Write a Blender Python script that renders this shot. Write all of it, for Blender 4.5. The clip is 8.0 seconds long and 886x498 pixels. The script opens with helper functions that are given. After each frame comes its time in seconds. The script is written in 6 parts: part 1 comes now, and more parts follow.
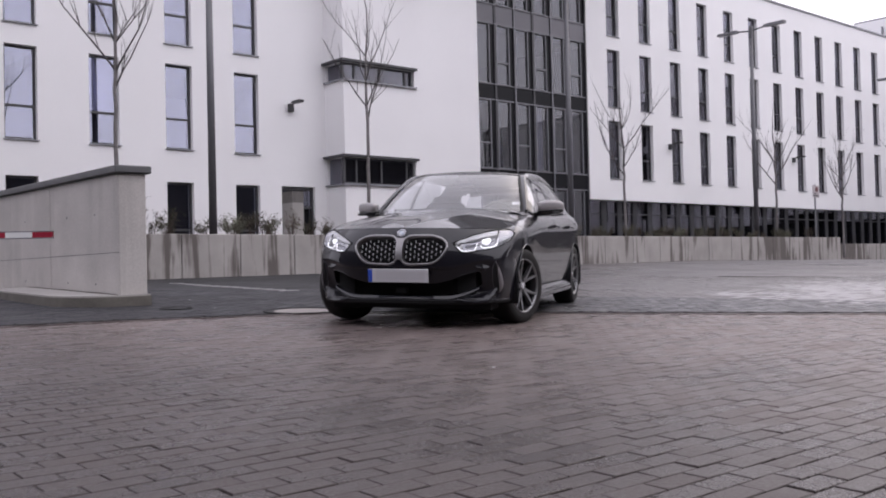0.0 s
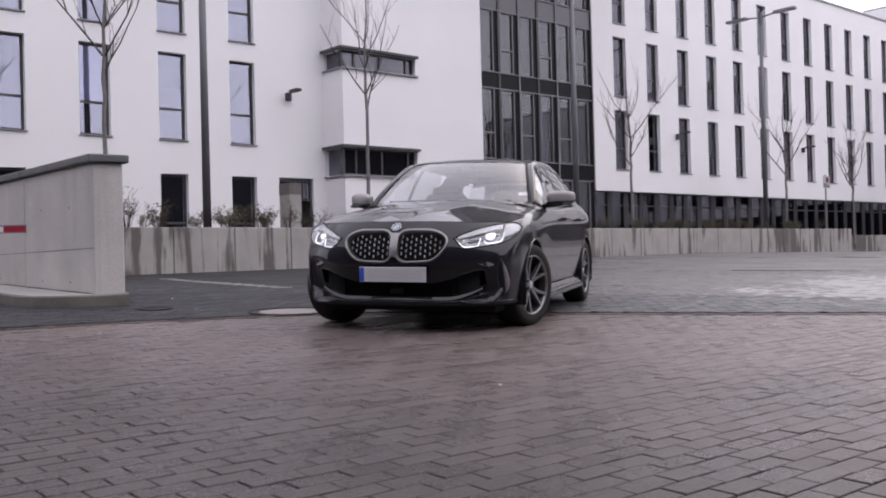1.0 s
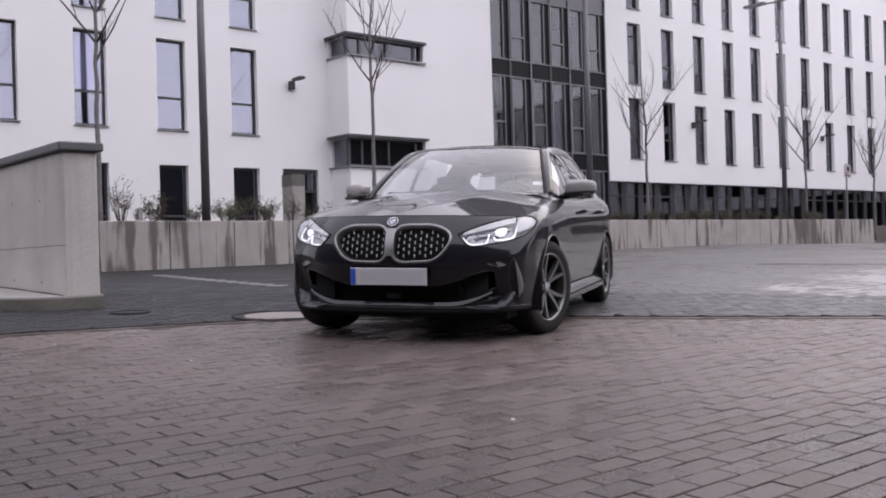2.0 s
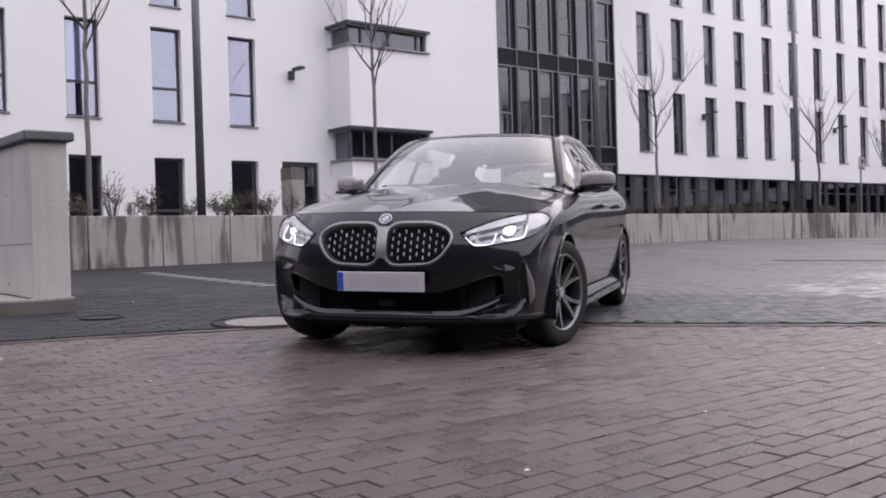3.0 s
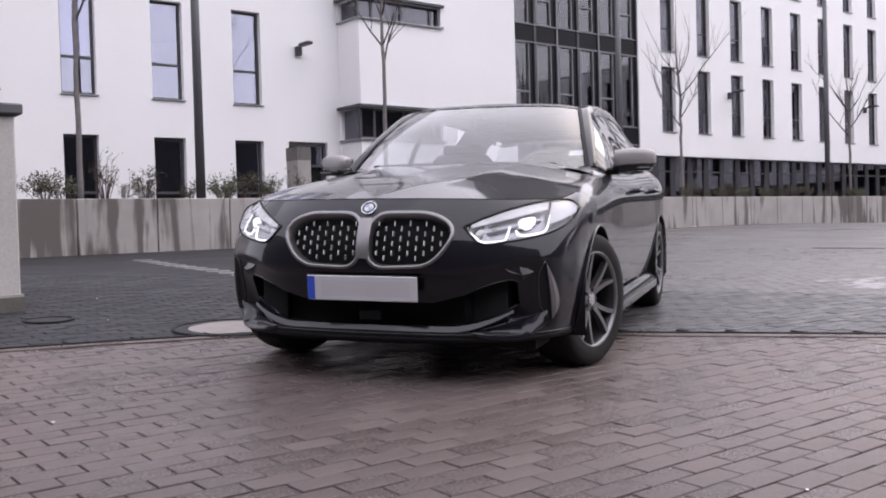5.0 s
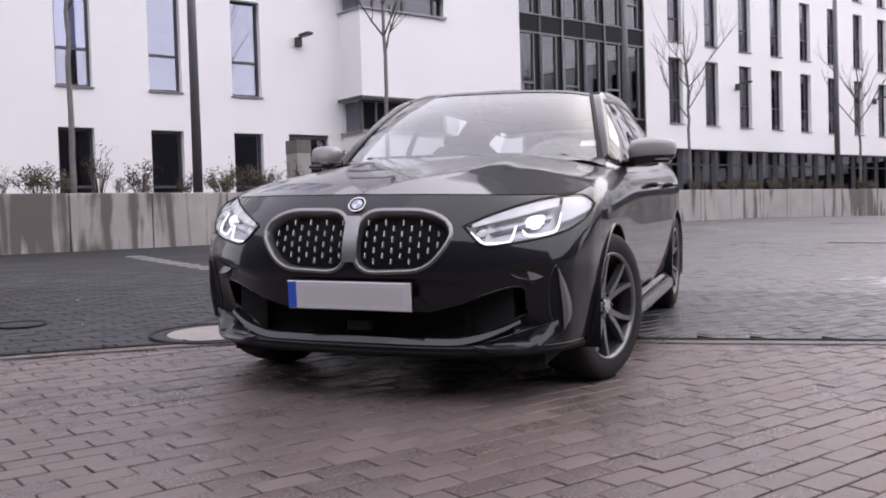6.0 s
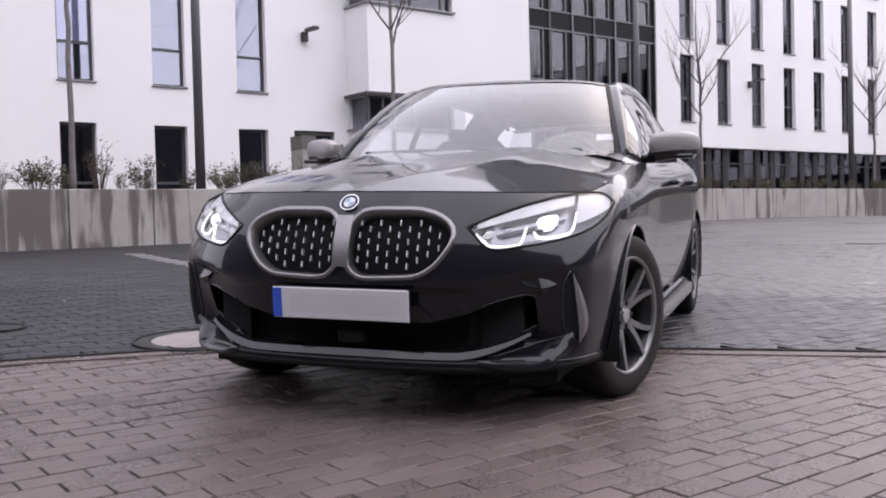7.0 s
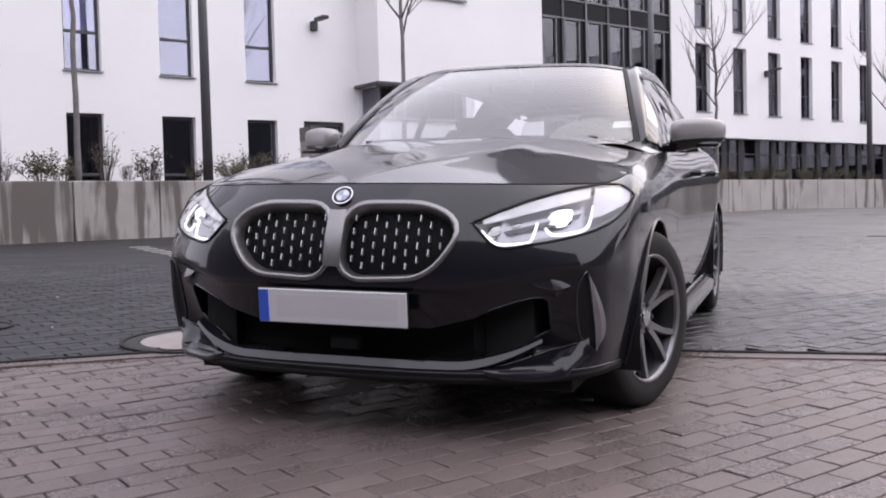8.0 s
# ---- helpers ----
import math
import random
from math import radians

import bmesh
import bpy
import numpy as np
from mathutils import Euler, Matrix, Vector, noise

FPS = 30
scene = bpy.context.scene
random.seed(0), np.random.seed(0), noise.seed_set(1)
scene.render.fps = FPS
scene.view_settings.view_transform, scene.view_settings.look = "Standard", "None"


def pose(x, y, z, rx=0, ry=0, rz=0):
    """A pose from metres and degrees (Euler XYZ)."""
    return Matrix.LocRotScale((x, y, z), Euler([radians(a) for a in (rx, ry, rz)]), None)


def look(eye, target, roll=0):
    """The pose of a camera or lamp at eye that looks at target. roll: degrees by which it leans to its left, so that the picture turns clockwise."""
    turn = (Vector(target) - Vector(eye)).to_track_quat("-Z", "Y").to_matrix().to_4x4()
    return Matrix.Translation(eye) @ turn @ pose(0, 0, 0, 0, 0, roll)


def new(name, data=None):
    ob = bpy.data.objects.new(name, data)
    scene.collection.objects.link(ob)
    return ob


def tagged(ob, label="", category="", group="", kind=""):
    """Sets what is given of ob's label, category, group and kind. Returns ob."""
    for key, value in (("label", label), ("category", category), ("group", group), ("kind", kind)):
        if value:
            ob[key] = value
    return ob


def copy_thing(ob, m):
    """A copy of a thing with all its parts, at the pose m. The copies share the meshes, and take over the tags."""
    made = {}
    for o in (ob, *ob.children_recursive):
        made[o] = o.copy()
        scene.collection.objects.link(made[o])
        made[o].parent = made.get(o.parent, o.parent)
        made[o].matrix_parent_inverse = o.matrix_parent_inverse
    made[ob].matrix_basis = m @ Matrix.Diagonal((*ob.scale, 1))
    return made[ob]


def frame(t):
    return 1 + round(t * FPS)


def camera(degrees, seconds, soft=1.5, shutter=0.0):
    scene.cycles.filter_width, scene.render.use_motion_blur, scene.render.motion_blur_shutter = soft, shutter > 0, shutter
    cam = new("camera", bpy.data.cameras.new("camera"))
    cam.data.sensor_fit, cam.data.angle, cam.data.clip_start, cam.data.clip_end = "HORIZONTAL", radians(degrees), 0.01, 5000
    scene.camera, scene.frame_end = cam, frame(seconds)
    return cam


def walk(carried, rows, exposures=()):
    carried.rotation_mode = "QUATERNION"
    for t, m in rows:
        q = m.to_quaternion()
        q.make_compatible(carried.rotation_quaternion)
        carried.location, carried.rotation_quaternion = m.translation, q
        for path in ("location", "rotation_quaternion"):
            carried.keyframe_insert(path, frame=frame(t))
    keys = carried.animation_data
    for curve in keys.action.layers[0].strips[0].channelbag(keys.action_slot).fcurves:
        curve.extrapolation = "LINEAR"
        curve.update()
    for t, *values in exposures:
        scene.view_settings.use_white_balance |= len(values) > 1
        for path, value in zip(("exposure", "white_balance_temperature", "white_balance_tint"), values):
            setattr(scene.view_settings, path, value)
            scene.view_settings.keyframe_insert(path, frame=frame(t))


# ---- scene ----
cam = camera(49.84, 8.0, soft=1.9)
# seconds, eye x y z, yaw, pitch, roll
PATH = [
    (0.0, -0.200, -2.976, 0.464, -1.31, 1.14, 1.40),
    (0.5, -0.188, -2.787, 0.475, -1.39, 1.05, 1.46),
    (1.0, -0.153, -2.191, 0.507, -1.11, 0.66, 1.53),
    (1.5, -0.114, -1.744, 0.533, -0.80, 0.41, 1.67),
    (2.0, -0.085, -1.269, 0.557, -0.45, 0.17, 1.72),
    (3.5, -0.027, -0.177, 0.620, 0.06, -0.46, 1.88),
    (4.0, -0.002, 0.134, 0.638, 0.36, -0.79, 1.98),
    (4.5, 0.019, 0.404, 0.651, 0.65, -1.02, 1.74),
    (6.0, 0.057, 1.143, 0.686, 1.16, -1.67, 1.74),
    (6.5, 0.059, 1.339, 0.693, 1.26, -1.69, 1.67),
    (7.0, 0.071, 1.522, 0.694, 1.65, -1.79, 1.45),
    (7.5, 0.084, 1.683, 0.698, 2.10, -2.04, 1.47),
    (8.0, 0.095, 1.834, 0.704, 2.41, -2.29, 1.49),
]
walk(cam, [(t, pose(x, y, z, 90 + pitch, roll, yaw)) for t, x, y, z, yaw, pitch, roll in PATH],
     exposures=[(0.0, -0.04), (2.0, 0.03), (4.0, 0.2), (8.0, 0.38)])

# ---- overcast daylight ----
world = bpy.data.worlds.new("overcast")
scene.world = world
world.use_nodes = True
wn = world.node_tree.nodes
wl = world.node_tree.links
wn.clear()
sky = wn.new("ShaderNodeTexSky")
sky.sky_type, sky.sun_disc = "NISHITA", False
sky.sun_elevation, sky.sun_rotation = radians(42), radians(48)
sky.dust_density, sky.air_density = 6.0, 1.0
cloud = wn.new("ShaderNodeBackground")
cloud.inputs[0].default_value = (0.965, 0.92, 1.05, 1)
cloud.inputs[1].default_value = 1.5
clear = wn.new("ShaderNodeBackground")
clear.inputs[1].default_value = 0.035
both = wn.new("ShaderNodeAddShader")
wout = wn.new("ShaderNodeOutputWorld")
wl.new(sky.outputs[0], clear.inputs[0])
wl.new(cloud.outputs[0], both.inputs[0])
wl.new(clear.outputs[0], both.inputs[1])
wl.new(both.outputs[0], wout.inputs[0])
sun = new("sun", bpy.data.lights.new("sun", "SUN"))
sun.data.energy, sun.data.angle, sun.data.color = 0.9, radians(100), (1, 0.97, 0.95)
sun.matrix_world = look((8, -1, 14), (0, 10, 0))


# ---- materials ----
def shade(name, base, rough=0.6, metal=0.0, var=0.12, scale=4.0, fine=60.0, bump=0.0, bump_scale=80.0,
          spec=0.5, coat=0.0, piece=0.0, rough_var=0.0, stretch=(1, 1, 1), tint=None, island=0.0):
    """A procedural surface: base colour with broad and fine variation, relief, gloss."""
    m = bpy.data.materials.new(name)
    m.use_nodes = True
    n, l = m.node_tree.nodes, m.node_tree.links
    b = n["Principled BSDF"]
    b.inputs["Roughness"].default_value = rough
    b.inputs["Metallic"].default_value = metal
    b.inputs["Specular IOR Level"].default_value = spec
    b.inputs["Coat Weight"].default_value = coat
    b.inputs["Coat Roughness"].default_value = 0.05
    b.inputs["Coat IOR"].default_value = 1.43
    co = n.new("ShaderNodeTexCoord")
    mp = n.new("ShaderNodeMapping")
    mp.inputs["Scale"].default_value = stretch
    l.new(co.outputs["Object"], mp.inputs[0])
    big, small = n.new("ShaderNodeTexNoise"), n.new("ShaderNodeTexNoise")
    big.inputs["Scale"].default_value, big.inputs["Detail"].default_value = scale, 4
    small.inputs["Scale"].default_value, small.inputs["Detail"].default_value = fine, 3
    l.new(mp.outputs[0], big.inputs[0])
    l.new(mp.outputs[0], small.inputs[0])
    add = n.new("ShaderNodeMath")
    add.operation = "MULTIPLY_ADD"
    l.new(big.outputs[0], add.inputs[0])
    add.inputs[1].default_value = 0.65
    half = n.new("ShaderNodeMath")
    half.operation = "MULTIPLY"
    half.inputs[1].default_value = 0.35
    l.new(small.outputs[0], half.inputs[0])
    l.new(half.outputs[0], add.inputs[2])
    value = add.outputs[0]
    for amount, node, socket in ((piece, "ShaderNodeObjectInfo", "Random"), (island, "ShaderNodeNewGeometry", "Random Per Island")):
        if amount:
            info = n.new(node)
            mix = n.new("ShaderNodeMath")
            mix.operation = "MULTIPLY_ADD"
            off = n.new("ShaderNodeMath")
            off.operation = "SUBTRACT"
            off.inputs[1].default_value = 0.5
            l.new(info.outputs[socket], off.inputs[0])
            l.new(off.outputs[0], mix.inputs[0])
            mix.inputs[1].default_value = amount
            l.new(value, mix.inputs[2])
            value = mix.outputs[0]
    ramp = n.new("ShaderNodeValToRGB")
    tint = tint or base
    ramp.color_ramp.elements[0].position, ramp.color_ramp.elements[1].position = 0.25, 0.75
    ramp.color_ramp.elements[0].color = (*[max(0, c * (1 - var)) for c in tint], 1)
    ramp.color_ramp.elements[1].color = (*[min(1, c * (1 + var)) for c in base], 1)
    l.new(value, ramp.inputs[0])
    l.new(ramp.outputs[0], b.inputs["Base Color"])
    if rough_var:
        rr = n.new("ShaderNodeMapRange")
        rr.inputs[1].default_value, rr.inputs[2].default_value = 0.3, 0.7
        rr.inputs[3].default_value, rr.inputs[4].default_value = max(0.03, rough - rough_var), min(1, rough + rough_var)
        l.new(value, rr.inputs[0])
        l.new(rr.outputs[0], b.inputs["Roughness"])
    if bump:
        bt = n.new("ShaderNodeTexNoise")
        bt.inputs["Scale"].default_value, bt.inputs["Detail"].default_value = bump_scale, 5
        l.new(co.outputs["Object"], bt.inputs[0])
        bp = n.new("ShaderNodeBump")
        bp.inputs["Strength"].default_value, bp.inputs["Distance"].default_value = bump, 0.01
        l.new(bt.outputs[0], bp.inputs["Height"])
        l.new(bp.outputs[0], b.inputs["Normal"])
    return m


def glass(name, tint=(0.75, 0.76, 0.8), gloss=0.02, base=0.06, sheen=(1, 1, 1)):
    """Thin pane: lets light through, mirrors more at grazing angles."""
    m = bpy.data.materials.new(name)
    m.use_nodes = True
    n, l = m.node_tree.nodes, m.node_tree.links
    n.clear()
    out, mix = n.new("ShaderNodeOutputMaterial"), n.new("ShaderNodeMixShader")
    clear_, mirror, fr = n.new("ShaderNodeBsdfTransparent"), n.new("ShaderNodeBsdfGlossy"), n.new("ShaderNodeLayerWeight")
    clear_.inputs[0].default_value = (*tint, 1)
    mirror.inputs["Roughness"].default_value = gloss
    mirror.inputs["Color"].default_value = (*sheen, 1)
    fr.inputs["Blend"].default_value = 0.5
    rise = n.new("ShaderNodeMath")
    rise.operation = "POWER"
    rise.inputs[1].default_value = 4.0
    l.new(fr.outputs["Facing"], rise.inputs[0])
    lift = n.new("ShaderNodeMath")
    lift.operation, lift.use_clamp = "MULTIPLY_ADD", True
    lift.inputs[1].default_value, lift.inputs[2].default_value = 1.0 - base, base
    l.new(rise.outputs[0], lift.inputs[0])
    l.new(lift.outputs[0], mix.inputs[0])
    l.new(clear_.outputs[0], mix.inputs[1])
    l.new(mirror.outputs[0], mix.inputs[2])
    l.new(mix.outputs[0], out.inputs[0])
    return m


PLASTER = shade("white_plaster", (0.80, 0.79, 0.80), 0.85, var=0.05, scale=0.35, fine=30, bump=0.15, bump_scale=120)
ANTHRACITE = shade("anthracite_metal", (0.036, 0.036, 0.041), 0.45, var=0.2, scale=3, fine=50)
FRAME = shade("grey_window_frame", (0.05, 0.05, 0.056), 0.45, var=0.15, scale=3, fine=40)
SILL = shade("grey_sill_metal", (0.22, 0.22, 0.24), 0.4, metal=0.3, var=0.15, scale=5, fine=60)
SASH = shade("grey_sash_metal", (0.15, 0.15, 0.165), 0.4, metal=0.2, var=0.12, scale=4, fine=50)
SPANDREL = shade("black_spandrel", (0.010, 0.010, 0.012), 0.3, spec=0.12, var=0.2, scale=2, fine=30)
SPANDREL_GREY = shade("grey_spandrel", (0.12, 0.115, 0.13), 0.35, var=0.1, scale=2, fine=30)
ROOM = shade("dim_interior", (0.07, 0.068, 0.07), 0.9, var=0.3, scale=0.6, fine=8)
PANE = glass("window_pane", (0.76, 0.77, 0.86), 0.004, 0.17, (0.86, 0.88, 1.0))
# weaker mirror makes these panes look as if they reflect darker surroundings
DIM_PANE = glass("dim_window_pane", (0.62, 0.62, 0.66), 0.004, 0.07, (0.92, 0.92, 1.0))
HALL_PANE = glass("hall_pane", (0.60, 0.61, 0.66), 0.004, 0.08)
CONCRETE = shade("grey_concrete", (0.32, 0.305, 0.29), 0.85, var=0.16, scale=1.3, fine=35, bump=0.25, bump_scale=60)
SOIL = shade("planting_soil", (0.05, 0.04, 0.032), 0.95, var=0.4, scale=6, fine=50, bump=0.6, bump_scale=25)
ASPHALT = shade("damp_asphalt", (0.023, 0.023, 0.025), 0.62, spec=0.25, var=0.25, scale=0.8, fine=150, bump=0.35, bump_scale=220, rough_var=0.12)
BED = shade("joint_sand", (0.018, 0.016, 0.016), 0.9, var=0.3, scale=3, fine=120, bump=0.3)
PAVER = shade("concrete_paver", (0.128, 0.103, 0.098), 0.35, spec=0.30, var=0.24, scale=1.6, fine=70, bump=0.25, bump_scale=180, piece=0.24, rough_var=0.20)
PAVER_FIELD = shade("concrete_paver_field", (0.128, 0.103, 0.098), 0.35, spec=0.30, var=0.24, scale=1.6, fine=70, bump=0.25, bump_scale=180, island=0.24, rough_var=0.20)


def darken_near_ground(m, near, far, keep):
    """Paints stones darker towards one end, for weaker sky reflection there, with an uneven border."""
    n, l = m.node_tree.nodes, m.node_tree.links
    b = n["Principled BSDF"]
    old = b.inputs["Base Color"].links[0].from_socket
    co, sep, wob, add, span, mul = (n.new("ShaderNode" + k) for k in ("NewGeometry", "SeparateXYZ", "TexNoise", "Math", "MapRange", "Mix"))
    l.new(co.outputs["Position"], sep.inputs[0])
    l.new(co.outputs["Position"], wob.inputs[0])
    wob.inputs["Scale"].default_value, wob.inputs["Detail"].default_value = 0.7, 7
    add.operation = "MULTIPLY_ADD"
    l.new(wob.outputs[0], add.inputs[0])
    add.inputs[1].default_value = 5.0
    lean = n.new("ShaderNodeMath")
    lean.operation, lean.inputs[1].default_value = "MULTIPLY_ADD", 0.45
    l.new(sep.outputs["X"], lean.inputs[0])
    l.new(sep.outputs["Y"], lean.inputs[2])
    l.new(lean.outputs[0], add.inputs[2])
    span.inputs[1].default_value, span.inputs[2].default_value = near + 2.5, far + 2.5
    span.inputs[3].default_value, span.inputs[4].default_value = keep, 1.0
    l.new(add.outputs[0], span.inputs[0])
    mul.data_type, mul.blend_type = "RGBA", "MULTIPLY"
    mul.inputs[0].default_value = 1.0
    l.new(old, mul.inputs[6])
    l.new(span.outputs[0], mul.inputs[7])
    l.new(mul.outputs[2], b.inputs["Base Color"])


# less sky sheen at the near end, put into the stones' colour
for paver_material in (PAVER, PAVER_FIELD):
    darken_near_ground(paver_material, 0.4, 5.2, 0.36)
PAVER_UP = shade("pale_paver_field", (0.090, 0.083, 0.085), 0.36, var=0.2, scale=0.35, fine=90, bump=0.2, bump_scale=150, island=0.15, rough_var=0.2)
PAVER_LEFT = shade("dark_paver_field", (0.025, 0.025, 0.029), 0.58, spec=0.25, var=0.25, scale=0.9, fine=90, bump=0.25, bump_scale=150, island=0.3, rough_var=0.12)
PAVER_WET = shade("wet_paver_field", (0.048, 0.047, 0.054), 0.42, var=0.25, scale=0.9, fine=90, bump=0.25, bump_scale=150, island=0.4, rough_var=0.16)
PAVER_PALE = shade("pale_patch_paver", (0.26, 0.25, 0.26), 0.4, var=0.2, scale=0.9, fine=90, bump=0.2, bump_scale=150, island=0.3, rough_var=0.15)
LINE_STONE = shade("pale_marking_stone", (0.30, 0.29, 0.295), 0.6, var=0.15, scale=4, fine=60, bump=0.2)
STEEL_POST = shade("grey_painted_post", (0.11, 0.11, 0.12), 0.4, metal=0.2, var=0.15, scale=3, fine=40)
BARK = shade("young_bark", (0.15, 0.138, 0.138), 0.8, var=0.35, scale=9, fine=70, bump=0.4, bump_scale=60)
BRANCH = shade("dark_branch_bark", (0.062, 0.054, 0.055), 0.8, var=0.3, scale=9, fine=60)
TWIG = shade("brown_twig", (0.075, 0.056, 0.048), 0.8, var=0.3, scale=9, fine=60)
LEAF = shade("dull_green_leaf", (0.062, 0.066, 0.036), 0.6, var=0.5, scale=5, fine=40, island=0.6)
LEAF_BROWN = shade("winter_brown_leaf", (0.085, 0.070, 0.045), 0.7, var=0.5, scale=5, fine=40, island=0.6)
DARK_IRON = shade("black_cast_iron", (0.010, 0.0095, 0.010), 0.7, spec=0.2, var=0.3, scale=8, fine=80)
CAST_IRON = shade("cast_iron", (0.055, 0.048, 0.045), 0.55, metal=0.4, var=0.3, scale=8, fine=80, bump=0.4, bump_scale=90)
RED = shade("red_reflector", (0.34, 0.02, 0.045), 0.35, var=0.1)
WHITE = shade("white_paint", (0.78, 0.78, 0.78), 0.4, var=0.06)


# ---- mesh helpers ----
def mesh_of(name, bm, material, smooth=False):
    me = bpy.data.meshes.new(name)
    bmesh.ops.recalc_face_normals(bm, faces=bm.faces[:])
    bm.to_mesh(me)
    bm.free()
    for m in (material if isinstance(material, (list, tuple)) else [material]):
        me.materials.append(m)
    if smooth:
        for p in me.polygons:
            p.use_smooth = True
    return me


def part(name, bm, material, parent=None, label="", smooth=False, m=None):
    ob = new(name, mesh_of(name, bm, material, smooth))
    if parent:
        ob.parent = parent
    if m is not None:
        ob.matrix_basis = m
    if label:
        ob["label"] = label
    return ob


def holder(name, m=None):
    ob = new(name)
    ob.empty_display_size = 0.2
    if m is not None:
        ob.matrix_basis = m
    return ob


def box(bm, x0, x1, y0, y1, z0, z1, bevel=0.0):
    made = bmesh.ops.create_cube(bm, size=1.0)["verts"]
    for v in made:
        v.co = Vector((x0 + (v.co.x + 0.5) * (x1 - x0), y0 + (v.co.y + 0.5) * (y1 - y0), z0 + (v.co.z + 0.5) * (z1 - z0)))
    if bevel:
        edges = {e for v in made for e in v.link_edges}
        bmesh.ops.bevel(bm, geom=list(edges), offset=bevel, segments=1, affect="EDGES", profile=0.5)
    return bm


def boxes(*rows, bevel=0.0):
    bm = bmesh.new()
    for r in rows:
        box(bm, *r, bevel=bevel)
    return bm


def tube(bm, points, radii, sides=8, cap=True):
    """A round tapered tube along points."""
    pts = [Vector(p) for p in points]
    rings = []
    ref = Vector((0.31, 0.17, 0.94))
    for i, p in enumerate(pts):
        d = (pts[min(i + 1, len(pts) - 1)] - pts[max(i - 1, 0)]).normalized()
        a = d.cross(ref)
        if a.length < 0.05:
            a = d.cross(Vector((1, 0, 0)))
        a.normalize()
        b = d.cross(a)
        rings.append([bm.verts.new(p + (a * math.cos(2 * math.pi * k / sides) + b * math.sin(2 * math.pi * k / sides)) * radii[i]) for k in range(sides)])
    for r, s in zip(rings, rings[1:]):
        for k in range(sides):
            bm.faces.new((r[k], r[(k + 1) % sides], s[(k + 1) % sides], s[k]))
    if cap:
        bm.faces.new(rings[0])
        bm.faces.new(rings[-1])
    return bm


def prism(bm, outline, axis, lo, hi):
    """Extrudes a closed 2D outline along an axis ('x', 'y' or 'z')."""
    def at(a, b, c):
        return {"x": (c, a, b), "y": (a, c, b), "z": (a, b, c)}[axis]
    low = [bm.verts.new(at(a, b, lo)) for a, b in outline]
    high = [bm.verts.new(at(a, b, hi)) for a, b in outline]
    bm.faces.new(low[::-1])
    bm.faces.new(high)
    for i in range(len(low)):
        j = (i + 1) % len(low)
        bm.faces.new((low[i], low[j], high[j], high[i]))
    return bm


def quads_strip(line, lo, hi):
    """An upright sheet that follows a line in plan."""
    bm = bmesh.new()
    ends = [(bm.verts.new((x, y, lo)), bm.verts.new((x, y, hi))) for x, y in line]
    for (a, b), (c, d) in zip(ends, ends[1:]):
        bm.faces.new((a, c, d, b))
    return bm


def ground_z(x, y):
    """The forecourt is one plane that rises gently towards the building; far off it lies level."""
    x, y = max(-25.0, min(25.0, x)), max(-14.0, min(30.0, y))
    t = max(0.0, min(1.0, (y - 9.0) / 7.0))
    dip = t * t * (3 - 2 * t) * max(0.0, 0.125 - 0.0035 * (x + 5.8))
    return -0.1916 - 0.0213 * x + 0.0324 * y - dip


def ground_tilt(x, y):
    """Pose on the forecourt whose z axis is the local normal."""
    return Matrix.Translation((x, y, ground_z(x, y))) @ Vector((0, 0, 1)).rotation_difference(Vector((0.0213, -0.0324, 1))).to_matrix().to_4x4()


# ---- ground ----
def sheet(xs, ys, lift, skirt=0.0):
    bm = bmesh.new()
    grid = [[bm.verts.new((x, y, ground_z(x, y) + lift)) for x in xs] for y in ys]
    for j in range(len(ys) - 1):
        for i in range(len(xs) - 1):
            bm.faces.new((grid[j][i], grid[j][i + 1], grid[j + 1][i + 1], grid[j + 1][i]))
    return bm


far_steps = [-2000, -400, -100, -30]
gx = far_steps + [-20 + 2 * k for k in range(36)] + [60, 120, 400, 2000]
gy = far_steps + [-20 + 1 * k for k in range(50)] + [32 + 3 * k for k in range(14)] + [90, 200, 500, 2000]
tagged(part("ground", sheet(gx, gy, -0.007), BED, smooth=True), "compacted joint sand bed under the whole forecourt", "ground", kind="structure")


# the edge between paved forecourt and driveway, from west to east
EDGE = [(-30, -8.4), (-7.0, 3.5), (-3.66, 5.24), (-2.96, 5.68), (-2.09, 6.11), (-1.3, 6.44), (-0.6, 6.55), (0.3, 6.48), (1.13, 6.39), (2.58, 6.27), (4.3, 6.15), (9.0, 5.75), (30, 4.0)]


def edge_y(x):
    for (x0, y0), (x1, y1) in zip(EDGE, EDGE[1:]):
        if x <= x1:
            return y0 + (y1 - y0) * (x - x0) / (x1 - x0)
    return EDGE[-1][1]


ASPHALT_EAST = 0.55


def asphalt_sheet():
    bm = bmesh.new()
    xs = [-400, -60, -30] + [-26 + 1.0 * k for k in range(26)] + [ASPHALT_EAST]
    rows = []
    for x in xs:
        e = edge_y(x) + 0.05
        ys = [e + (11.5 - e) * k / 8 for k in range(9)] + [11.62] + [12 + 0.5 * k for k in range(10)] + [17.5, 19, 22, 30, 60, 400]
        rows.append([bm.verts.new((x, y, ground_z(x, y) + (0.0 if y > 11.6 else -0.010))) for y in ys])
    for a, b in zip(rows, rows[1:]):
        for k in range(len(a) - 1):
            bm.faces.new((a[k], b[k], b[k + 1], a[k + 1]))
    return bm


tagged(part("road", asphalt_sheet(), ASPHALT, smooth=True), "damp dark driveway surface rising to the retaining wall", "road", kind="structure")


